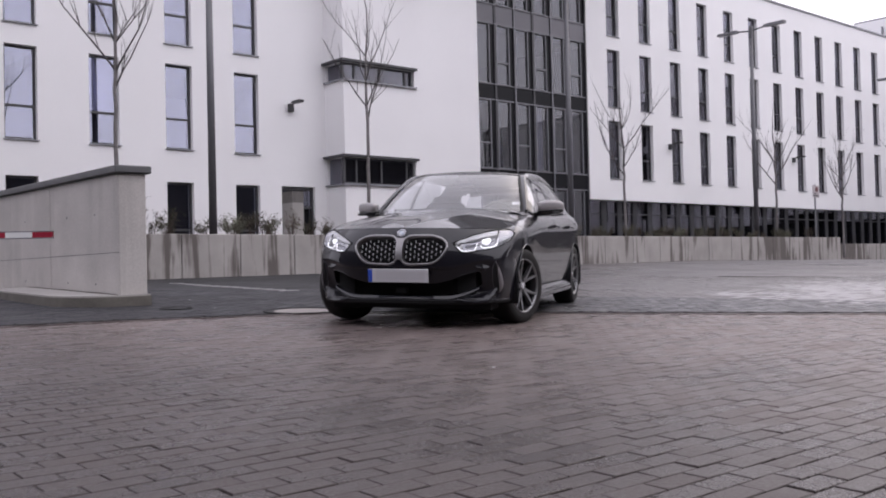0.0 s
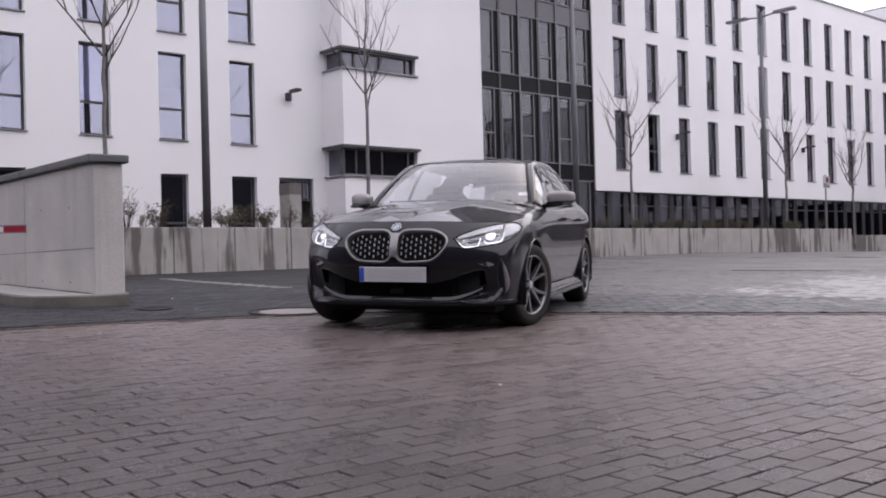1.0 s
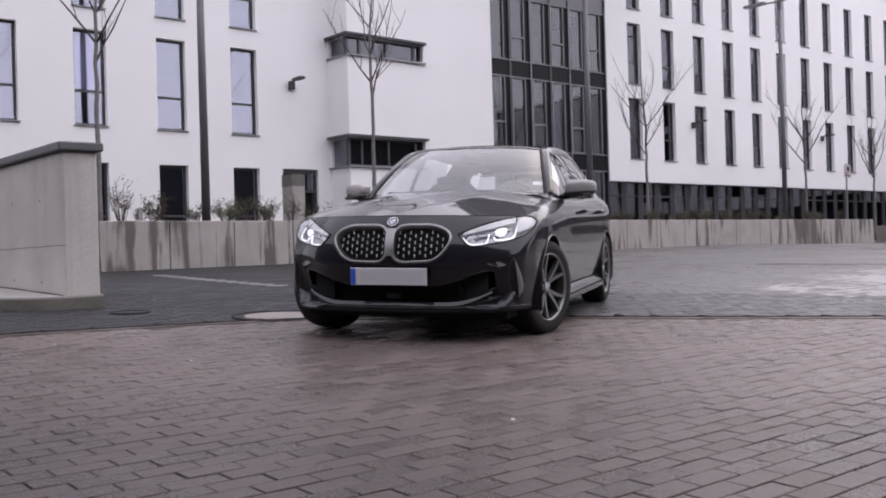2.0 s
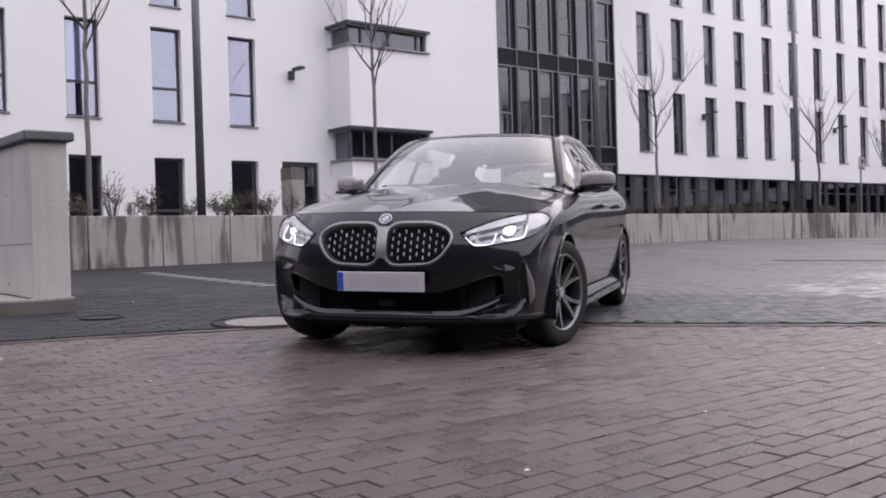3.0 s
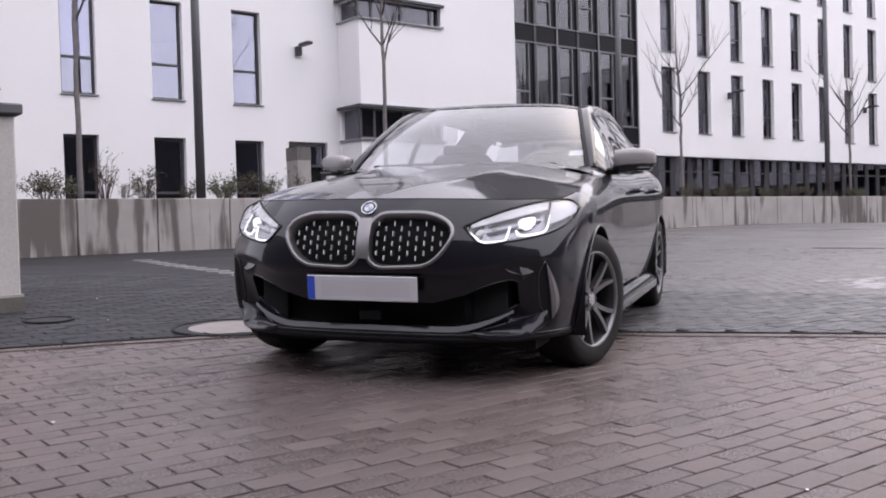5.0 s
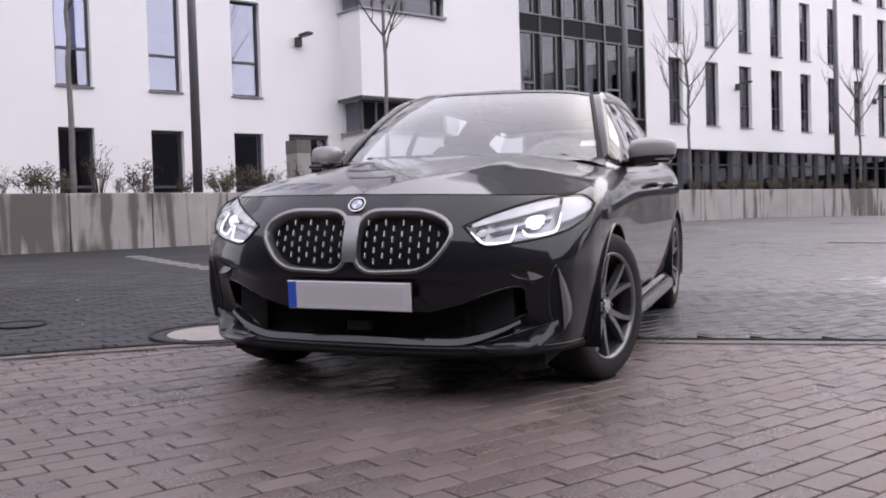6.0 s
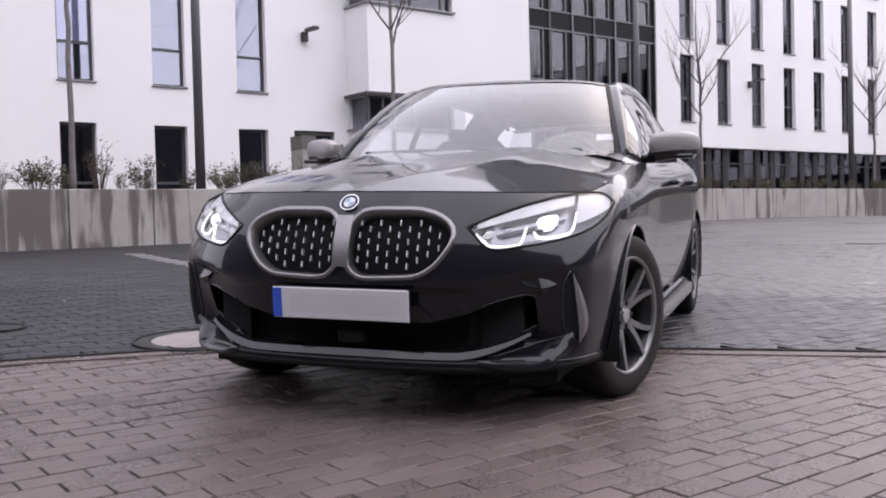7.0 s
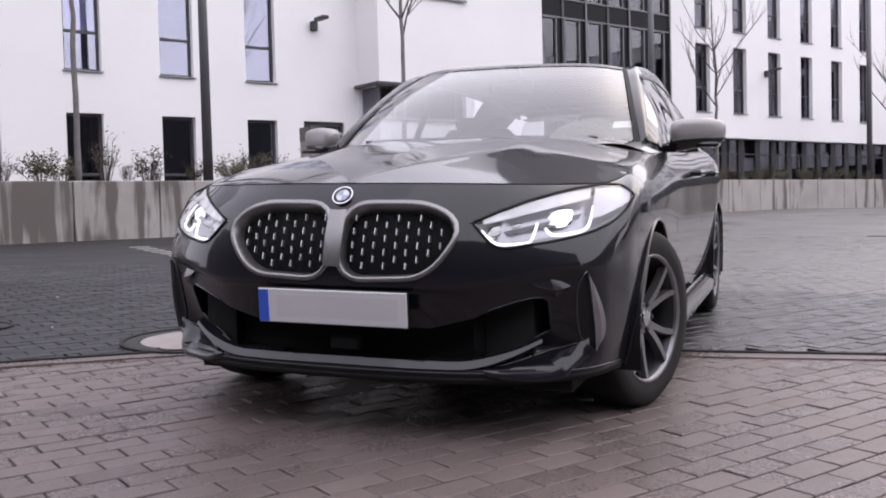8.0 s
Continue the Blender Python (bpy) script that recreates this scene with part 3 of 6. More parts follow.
# ---- shrubs in the bed ----
def shrub(seed, h, w, leafy):
    r = random.Random(seed)
    thing = holder("shrub")
    stems, leaves = bmesh.new(), bmesh.new()
    for i in range(15):
        a, s = r.uniform(0, 6.28), r.uniform(0.3, 1.0)
        top = Vector((math.cos(a) * w * s * 0.5, math.sin(a) * w * s * 0.5, h * r.uniform(0.55, 1.0)))
        mid = top * 0.5 + Vector((r.uniform(-0.05, 0.05), r.uniform(-0.05, 0.05), 0.05))
        tube(stems, [(0, 0, -0.05), mid, top], [0.008, 0.006, 0.003], 4)
        for j in range(5):
            p = mid.lerp(top, r.random() ** 1.3)
            q = p + Vector((r.uniform(-0.13, 0.13), r.uniform(-0.13, 0.13), r.uniform(0.02, 0.14)))
            tube(stems, [p, q], [0.004, 0.002], 3)
            for n in range(leafy * 2):
                c = p.lerp(q, r.random()) + Vector((r.uniform(-1, 1), r.uniform(-1, 1), r.uniform(-1, 1))) * 0.06
                d = Vector((r.uniform(-1, 1), r.uniform(-1, 1), r.uniform(-0.5, 1))).normalized() * r.uniform(0.016, 0.034)
                e = d.orthogonal().normalized() * d.length * 0.45
                vs = [leaves.verts.new(c + x) for x in (-d * 0.6, e, d, -e)]
                leaves.faces.new(vs)
    part("branchwork", stems, TWIG, thing)
    part("foliage", leaves, LEAF if seed % 3 else LEAF_BROWN, thing)
    return tagged(thing, "low twiggy winter shrub with sparse dull leaves", "shrub", "shrubs in the planting bed")


kinds = [shrub(1, 0.60, 0.55, 2), shrub(2, 0.68, 0.5, 1), shrub(3, 0.82, 0.42, 1), shrub(4, 0.52, 0.7, 4)]
r = random.Random(11)
places = []
u = -7.5
while u < 24.5:
    places.append((u, r.uniform(-3.95, -2.9)))
    u += r.uniform(0.22, 0.70)
for i, (u, y) in enumerate(places):
    m = FRONT @ pose(u, y, 1.2, 0, 0, r.uniform(0, 360)) @ Matrix.Scale(r.uniform(0.75, 1.3) * (1.0 if u < 8 else 0.8), 4)
    if i < 4:
        kinds[i].matrix_basis = m
    else:
        o = copy_thing(kinds[r.choice((0, 1, 1, 2, 2, 3) if u < 8 else (0, 0, 1, 3))], m)
        o.matrix_basis = m


# ---- bare young trees ----
def tree(seed, h, fork, spread):
    r = random.Random(seed)
    thing = holder("tree")
    trunk, limbs = bmesh.new(), bmesh.new()
    line, p = [], Vector((0, 0, 0))
    n = 9
    for i in range(n + 1):
        line.append(Vector((r.uniform(-0.003, 0.003) * i, r.uniform(-0.003, 0.003) * i, fork * i / n)))
    lead = line + [line[-1] + Vector((r.uniform(-0.03, 0.03) * k, r.uniform(-0.03, 0.03) * k, (h - fork) * k / 6)) for k in range(1, 7)]
    rad = [0.054 - 0.016 * i / n for i in range(n + 1)] + [0.04 * (1 - k / 6.3) for k in range(1, 7)]
    tube(trunk, lead, rad, 8)

    def grow(p, d, length, rad, depth):
        pts, radii = [p], [rad]
        q, dd = p.copy(), d.copy()
        for s in range(5):
            dd = (dd + Vector((r.uniform(-0.24, 0.24), r.uniform(-0.24, 0.24), 0.13))).normalized()
            q = q + dd * length / 5
            pts.append(q.copy())
            radii.append(rad * (1 - 0.8 * (s + 1) / 5))
        tube(limbs, pts, radii, 5 if depth else 6)
        if depth < 2:
            for c in range(5 if depth == 0 else 2):
                i = r.randint(1, 4)
                a = r.uniform(0, 6.28)
                side_ = Vector((math.cos(a), math.sin(a), 0.7)).normalized()
                grow(pts[i], (dd + side_ * 0.75).normalized(), length * r.uniform(0.3, 0.5), radii[i] * 0.6, depth + 1)

    for i in range(8):
        t = i / 7
        z = fork * (0.94 + 0.08 * t) + t * (h - fork) * 0.30
        j = min(range(len(lead)), key=lambda k: abs(lead[k].z - z))
        base_p = lead[j].copy()
        a = i * 2.4 + r.uniform(-0.4, 0.4)
        d = Vector((math.cos(a) * spread, math.sin(a) * spread, 1.0)).normalized()
        grow(base_p, d, (h - z) * r.uniform(0.5, 0.85), 0.024 * (1 - 0.4 * t), 0)
    part("trunk", trunk, BARK, thing, smooth=True)
    part("crown", limbs, BRANCH, thing, smooth=True)
    return tagged(thing, "young bare street tree with thin upright branches", "tree", "bare trees along the building")


for k, (u, off, h, fork) in enumerate(((-5.57, -4.2, 7.3, 3.7), (1.16, -4.2, 7.5, 3.55), (12.8, -3.4, 6.6, 2.6), (22.8, -3.4, 6.3, 2.7), (28.5, -3.4, 6.2, 3.0), (36.7, -3.4, 8.0, 3.2), (41.5, -3.4, 8.0, 3.0))):
    t_ = tree(20 + k, h, fork, 0.80)
    t_.matrix_basis = FRONT @ pose(u, off, 1.2 if u < 25 else 0.49, 0, 0, 40 * k)


# ---- lamp posts ----
def lamp_post(m):
    thing = holder("street_lamp", m)
    pole = bmesh.new()
    tube(pole, [(0, 0, 0), (0, 0, 4.0), (0, 0, 8.75)], [0.098, 0.085, 0.065], 14)
    part("pole", pole, STEEL_POST, thing, smooth=True)
    part("collar", tube(bmesh.new(), [(0, 0, 8.4), (0, 0, 8.9)], [0.085, 0.085], 12), STEEL_POST, thing)
    for s in (-1, 1):
        arm = tube(bmesh.new(), [(0, 0, 8.7), (0, s * 0.7, 8.78)], [0.035, 0.03], 8)
        part("arm", arm, STEEL_POST, thing)
        head = prism(bmesh.new(), [(-0.14, 8.74), (0.14, 8.74), (0.10, 8.84), (-0.10, 8.84)], "y", min(s * 0.62, s * 1.5), max(s * 0.62, s * 1.5))
        head_ob = part("lamp_head", head, STEEL_POST, thing)
        part("lens", boxes((-0.11, 0.11, min(s * 0.7, s * 1.44), max(s * 0.7, s * 1.44), 8.728, 8.738)), SILL, head_ob)
    return tagged(thing, "grey metal street lamp with two flat heads", "street lamp", "street lamps along the building")


lamp = lamp_post(FRONT @ pose(-2.95, -3.5, 1.15))
for u in (10.1, 21.4, 36.0):
    copy_thing(lamp, FRONT @ pose(u, -3.3, 1.15 if u < 25 else 0.9))


# ---- wall lights ----
def wall_light(m):
    thing = holder("wall_light", m)
    part("bracket", boxes((-0.08, 0.08, -0.14, 0, -0.14, 0.10), bevel=0.02), ANTHRACITE, thing)
    part("arm", tube(bmesh.new(), [(0, -0.1, 0.05), (0, -0.28, 0.1)], [0.03, 0.03], 8), ANTHRACITE, thing)
    part("head", boxes((-0.1, 0.1, -0.66, -0.22, 0.07, 0.15), bevel=0.025), ANTHRACITE, thing)
    return tagged(thing, "small dark floodlight on a wall bracket", "wall light", "wall lights on the white front")


wl_ = wall_light(FRONT @ pose(-7.15, 0, 5.62))
for u, z in ((1.42, 5.35), (20.2, 5.4), (30.4, 5.4), (40.7, 5.4)):
    copy_thing(wl_, FRONT @ pose(u, 0, z))

# ---- concrete stele in front of the entrance, sign post ----
stele = holder("stele", FRONT @ pose(-0.18, -2.6, 1.1))
part("block", boxes((0, 0.36, 0, 0.5, 0, 1.5), bevel=0.01), CONCRETE, stele)
part("letter_box", boxes((0.361, 0.375, 0.12, 0.40, 0.95, 1.25)), ANTHRACITE, stele)
part("stain_cap", boxes((-0.004, 0.364, -0.004, 0.504, 1.20, 1.505)), shade("damp_stele_concrete", (0.13, 0.12, 0.115), 0.8, var=0.35, scale=5, fine=50), stele)
tagged(stele, "pale concrete stele by the entrance with a damp top", "stele")
post = holder("sign_post", FRONT @ pose(24.5, -4.2, 1.1))
part("post", tube(bmesh.new(), [(0, 0, 0), (0, 0, 2.5)], [0.03, 0.03], 8), SILL, post)
# plate grey and disc dark red: a backlit look put into the colours
plate = part("plate", boxes((-0.26, 0.26, -0.05, -0.035, 1.95, 2.45), bevel=0.004), shade("backlit_sign_face", (0.42, 0.38, 0.39), 0.5, var=0.1), post)
part("bar", boxes((-0.2, 0.2, -0.056, -0.0505, 2.0, 2.05), (-0.2, 0.02, -0.056, -0.0505, 2.09, 2.13)), ANTHRACITE, plate)
ring_ = bmesh.new()
bmesh.ops.create_cone(ring_, segments=20, radius1=0.11, radius2=0.11, depth=0.012, cap_ends=True, matrix=pose(0.05, -0.056, 2.29, 90))
part("disc", ring_, shade("dark_red_sign_disc", (0.10, 0.02, 0.025), 0.5, var=0.1), plate)
tagged(post, "small traffic sign in backlit grey with dark disc on a post", "traffic sign")

# ---- ramp parapet with kerb, barrier boom ----
RAMP = pose(-3.27, 7.8, 0, 0, 0, 129.5)   # x runs back along the parapet, y to its far side
gz0 = ground_z(-3.4, 7.8)


def parapet_side(x0, x1, y0, y1, zl0, zl1, zt0, zt1):
    bm = bmesh.new()
    v = [bm.verts.new(c) for c in ((x0, y0, zl0), (x1, y0, zl1), (x1, y1, zl1), (x0, y1, zl0), (x0, y0, zt0), (x1, y0, zt1), (x1, y1, zt1), (x0, y1, zt0))]
    for f in ((0, 1, 5, 4), (1, 2, 6, 5), (2, 3, 7, 6), (3, 0, 4, 7), (4, 5, 6, 7), (3, 2, 1, 0)):
        bm.faces.new([v[i] for i in f])
    bmesh.ops.bevel(bm, geom=bm.edges[:], offset=0.012, segments=1, affect="EDGES")
    return bm


ramp = holder("ramp_parapet", RAMP)
tagged(ramp, "pale concrete parapet wall of the garage ramp with dark coping", "parapet wall")
cuts = [0.0, 2.2, 6.4, 10.6, 14.8, 19.0]
for a, b in zip(cuts, cuts[1:]):
    za, zb = 1.60 + 0.009 * a, 1.60 + 0.009 * b
    part("wall_panel", parapet_side(a + 0.004, b - 0.004, 0, 0.32, gz0 - 0.18 + 0.028 * a, gz0 - 0.18 + 0.028 * b, za, zb), PARAPET, ramp)
    part("coping", parapet_side(a - (0.05 if a == 0 else 0), b, -0.05, 0.37, za + 0.002, zb + 0.002, za + 0.085, zb + 0.085), COPING, ramp, "dark grey metal coping")
part("form_joint", boxes((0.0, 19, 0.319, 0.322, 0.72, 0.727)), COPING, ramp)
for x_ in (0.7, 1.6, 3.2, 4.8):
    for z_ in (0.36, 1.16):
        d_ = bmesh.new()
        bmesh.ops.create_cone(d_, segments=10, radius1=0.013, radius2=0.013, depth=0.004, cap_ends=True, matrix=pose(x_, 0.321, z_ + 0.02 * x_, 90))
        part("tie_hole", d_, COPING, ramp)

kerb = holder("kerb_island", RAMP)
KERB = shade("mossy_kerb_concrete", (0.13, 0.12, 0.105), 0.85, var=0.35, scale=3.5, fine=50, bump=0.4, bump_scale=50)


def kerb_outline(inset):
    arc = [(0.62 - (0.72 - inset) * math.sin(a), 0.12 + (0.80 - inset) * math.cos(a)) for a in [math.pi / 2 * k / 10 for k in range(11)]]
    return [(3.3, 0.325), (2.5, 0.92 - inset)] + arc + [(-0.10 + inset, 0.0), (-0.008, 0.0), (-0.008, 0.325)]


for name, inset, low, high, mt in (("kerb_stone", 0.0, -0.22, 0.105, KERB), ("kerb_top", 0.022, 0.085, 0.122, CONCRETE)):
    bm = prism(bmesh.new(), kerb_outline(inset), "z", gz0 + low, gz0 + high)
    for v in bm.verts:
        v.co.z += 0.030 * v.co.x + 0.012 * max(0.0, 0.3 - v.co.y) - 0.01 * v.co.y
    part(name, bm, mt, kerb)
# moss and grit in the gap at the foot of the wall
gap = tube(bmesh.new(), [(0.02 + 0.28 * k, 0.335 + 0.006 * math.sin(3 * k), gz0 + 0.118 + 0.0083 * k) for k in range(12)], [0.008 + 0.005 * abs(math.sin(2.3 * k)) for k in range(12)], 5)
part("moss_joint", gap, SOIL, kerb)
tagged(kerb, "low worn concrete kerb round the foot of the parapet", "kerb", kind="structure")

boom = holder("barrier_boom", pose(-4.62, 8.6, 0.98, 0, 0.4, 0))
stripe_end = 0.0
for k in range(11):
    wide = 0.24 if k % 2 == 0 else 0.32
    part("stripe", boxes((stripe_end - wide, stripe_end, -0.02, 0.02, -0.032, 0.032)), RED if k % 2 == 0 else WHITE, boom, "red reflective stripe" if k % 2 == 0 else "white stripe")
    stripe_end -= wide
part("rail", boxes((-3.1, 0.005, -0.021, 0.021, 0.033, 0.045), (-3.1, 0.005, -0.021, 0.021, -0.045, -0.033)), SILL, boom)
part("support", boxes((-3.05, -2.9, -0.06, 0.06, ground_z(-7.6, 8.6) - 0.98, -0.046)), STEEL_POST, boom)
tagged(boom, "red and white striped barrier boom across the ramp", "barrier")
apron_bm = prism(bmesh.new(), [(3.31, 0.33), (12.0, 0.33), (12.0, 1.02), (3.31, 1.02)], "z", gz0 - 0.1, gz0 + 0.06)
for v in apron_bm.verts:
    v.co.z += 0.034 * v.co.x
ramp_edge = part("ramp_edge", apron_bm, CONCRETE, m=RAMP)
tagged(ramp_edge, "pale concrete ramp edge along the parapet foot", "ramp", kind="structure")
rail = holder("ramp_grating", RAMP @ pose(3.4, 1.06, ground_z(-6.2, 9.8) - 0.02, 0, 0, 0))
for k in range(14):
    part("bar", boxes((0.1 * k - 0.02, 0.1 * k + 0.02, 0, 0.05, 0.0, 0.17)), LINE_STONE, rail)
part("top_rail", boxes((-0.05, 1.4, -0.01, 0.06, 0.171, 0.19)), LINE_STONE, rail)
tagged(rail, "low grey metal bar grating beside the ramp", "grating")

# ---- manhole, marking stones, litter ----
COVER = shade("worn_cover_concrete", (0.25, 0.225, 0.215), 0.7, var=0.25, scale=9, fine=90, bump=0.3, bump_scale=120)
man = holder("manhole", ground_tilt(-1.40, 6.76))
def disc(r0, r1, z0, z1, n=40):
    bm = bmesh.new()
    lo = [bm.verts.new((math.cos(a) * r1, math.sin(a) * r1, z0)) for a in (2 * math.pi * k / n for k in range(n))]
    hi = [bm.verts.new((math.cos(a) * r1, math.sin(a) * r1, z1)) for a in (2 * math.pi * k / n for k in range(n))]
    for k in range(n):
        bm.faces.new((lo[k], lo[(k + 1) % n], hi[(k + 1) % n], hi[k]))
    if r0:
        inn = [bm.verts.new((math.cos(a) * r0, math.sin(a) * r0, z1)) for a in (2 * math.pi * k / n for k in range(n))]
        low = [bm.verts.new((math.cos(a) * r0, math.sin(a) * r0, z0)) for a in (2 * math.pi * k / n for k in range(n))]
        for k in range(n):
            bm.faces.new((hi[k], hi[(k + 1) % n], inn[(k + 1) % n], inn[k]))
            bm.faces.new((inn[k], inn[(k + 1) % n], low[(k + 1) % n], low[k]))
    else:
        bm.faces.new(hi)
    return bm
part("ring", disc(0.315, 0.385, -0.03, 0.007), ASPHALT, man)
part("rim", disc(0.388, 0.408, -0.03, 0.012), DARK_IRON, man, "dark cast iron rim")
part("cover", disc(0, 0.305, -0.03, 0.008), COVER, man, "pale concrete filled cover")
tagged(man, "round manhole with cast iron ring and concrete cover", "manhole")
valve = holder("valve_cover", ground_tilt(-2.80, 7.18))
part("rim", disc(0.150, 0.170, -0.03, 0.011), DARK_IRON, valve, "dark cast iron rim")
part("cover", disc(0, 0.148, -0.03, 0.006), ASPHALT, valve)
tagged(valve, "small round iron valve cover in the dark paving", "valve cover")
marks = holder("marking_row")
for k in range(12):
    t_ = k / 11
    x, y = -4.87 + 2.75 * t_, 15.4 - 4.5 * t_
    part("stone", boxes((-0.14, 0.14, -0.05, 0.05, -0.02, 0.006)), LINE_STONE, marks, m=ground_tilt(x, y) @ pose(0, 0, 0, 0, 0, 20))
tagged(marks, "row of pale marking stones let into the asphalt", "road marking", kind="structure")
litter = part("paper_scrap", boxes((-0.09, 0.1, -0.03, 0.03, 0.0, 0.012), bevel=0.004), WHITE, m=FRONT @ pose(11.2, -5.0, 0.49, 0, 0, 20))
tagged(litter, "crumpled white paper scrap at the foot of the wall", "litter")
gut = part("gutter_slot", boxes((-1.2, 1.2, -0.03, 0.03, -0.01, 0.007)), CAST_IRON, m=ground_tilt(7.15, 16.5) @ pose(0, 0, 0, 0, 0, -14))
tagged(gut, "narrow dark slot gutter set in the driveway", "gutter", kind="structure")
chip_rng = random.Random(9)
chip_spots = ((0.55, 3.0), (-0.75, 3.3), (1.0, 3.35), (-1.5, 4.2), (-2.6, 5.0), (1.9, 4.4), (-2.4, 7.2), (-3.0, 8.6), (0.2, 2.5), (2.6, 5.3))
for x, y in chip_spots:
    bm = bmesh.new()
    bmesh.ops.create_icosphere(bm, subdivisions=1, radius=0.011)
    for v in bm.verts:
        v.co = Vector((v.co.x * 1.6, v.co.y, max(0.0, v.co.z * 0.6))) * chip_rng.uniform(0.45, 0.8)
    chip = part("stone_chip", bm, WHITE if chip_rng.random() < 0.5 else CAST_IRON, m=ground_tilt(x, y) @ pose(0, 0, 0.001, 0, 0, chip_rng.uniform(0, 180)))
    tagged(chip, "tiny loose stone chip lying on the paving", "stone chip", "loose chips on the paving")


# ---- the car: x ahead of the front axle, y to its left, z up from the ground ----
CAR = Matrix(((-0.3124, 0.9497, 0.0212, -0.128), (-0.9496, -0.3117, -0.0323, 5.645), (-0.0241, -0.0303, 0.9993, -0.006), (0, 0, 0, 1)))
BLACK = shade("black_metallic_paint", (0.0075, 0.0072, 0.0115), 0.38, metal=0.0, var=0.2, scale=60, fine=900, coat=1.0, spec=0.10)
GLOSS = shade("gloss_black_plastic", (0.008, 0.008, 0.009), 0.12, var=0.1, scale=8, fine=60)
MATT = shade("black_plastic", (0.009, 0.009, 0.010), 0.6, spec=0.2, var=0.15, scale=20, fine=200)
# fin and slot rim: lighter than the body paint to imitate caught sky light
FIN = shade("sky_sheen_fin", (0.20, 0.19, 0.20), 0.35, metal=0.7, var=0.08, scale=20, fine=100)
SHEEN_RIM = shade("sky_sheen_rim", (0.10, 0.10, 0.11), 0.28, metal=0.8, var=0.08, scale=20, fine=100)
LINER = shade("dark_liner", (0.010, 0.010, 0.011), 0.8, spec=0.3, var=0.2)
GRILLE_DARK = shade("black_grille_mesh", (0.003, 0.003, 0.0035), 0.7, spec=0.15, var=0.3, scale=60, fine=300)
CERIUM = shade("satin_grey_trim", (0.235, 0.228, 0.232), 0.33, metal=0.85, var=0.06, scale=10, fine=200)
MIRROR_CAP = shade("satin_grey_mirror_cap", (0.30, 0.285, 0.29), 0.36, metal=0.35, var=0.05, scale=10, fine=200)
CHROME = shade("bright_chrome", (0.75, 0.75, 0.77), 0.08, metal=1.0, var=0.03)
PIN = shade("satin_chrome_pin", (0.62, 0.62, 0.64), 0.34, metal=0.9, var=0.03)
RUBBER = shade("tyre_rubber", (0.016, 0.015, 0.015), 0.75, spec=0.25, var=0.25, scale=14, fine=120, bump=0.2)
RIM = shade("grey_alloy", (0.22, 0.22, 0.225), 0.32, metal=0.8, var=0.1, scale=12, fine=150)
CALIPER = shade("red_caliper", (0.22, 0.02, 0.02), 0.4, var=0.1, scale=12, fine=80)
RIM_DARK = shade("dark_alloy", (0.035, 0.035, 0.038), 0.4, metal=0.6, var=0.1, scale=12, fine=150)
SCREEN = glass("windscreen_glass", (0.74, 0.75, 0.78), 0.012, 0.16)
SIDE_GLASS = glass("side_window_glass", (0.80, 0.81, 0.83), 0.0, 0.07)
# left windows only: darker and more mirroring than the right, to suit the view
DOOR_GLASS = glass("left_view_glass", (0.28, 0.29, 0.31), 0.004, 0.24)
LENS = glass("lamp_lens", (0.95, 0.95, 0.97), 0.0, 0.03)
CABIN = shade("dark_cabin_trim", (0.03, 0.029, 0.03), 0.7, var=0.2, scale=10, fine=90)
BLUE = shade("blue_plate_band", (0.03, 0.08, 0.45), 0.4, var=0.05)
PLATE = shade("white_plate", (0.50, 0.49, 0.51), 0.4, var=0.04)
LAMP_BODY = shade("pale_lamp_reflector", (0.34, 0.34, 0.37), 0.3, metal=0.6, var=0.1, scale=30, fine=120)


def glow(name, colour, power):
    m = bpy.data.materials.new(name)
    m.use_nodes = True
    b = m.node_tree.nodes["Principled BSDF"]
    b.inputs["Base Color"].default_value = (*[0.35 * c for c in colour], 1)
    b.inputs["Emission Color"].default_value = (*colour, 1)
    n, l = m.node_tree.nodes, m.node_tree.links
    co, streak, span = n.new("ShaderNodeTexCoord"), n.new("ShaderNodeTexNoise"), n.new("ShaderNodeMapRange")
    streak.inputs["Scale"].default_value, streak.inputs["Detail"].default_value = 28, 3
    span.inputs[1].default_value, span.inputs[2].default_value = 0.3, 0.7
    span.inputs[3].default_value, span.inputs[4].default_value = 0.55 * power, 1.25 * power
    l.new(co.outputs["Object"], streak.inputs[0])
    l.new(streak.outputs[0], span.inputs[0])
    l.new(span.outputs[0], b.inputs["Emission Strength"])
    return m


LED = glow("white_led", (0.96, 0.95, 1.0), 1.5)
LED_SOFT = glow("white_light_guide", (0.95, 0.94, 1.0), 0.3)
LED_FAINT = glow("faint_light_guide", (0.93, 0.92, 1.0), 0.18)

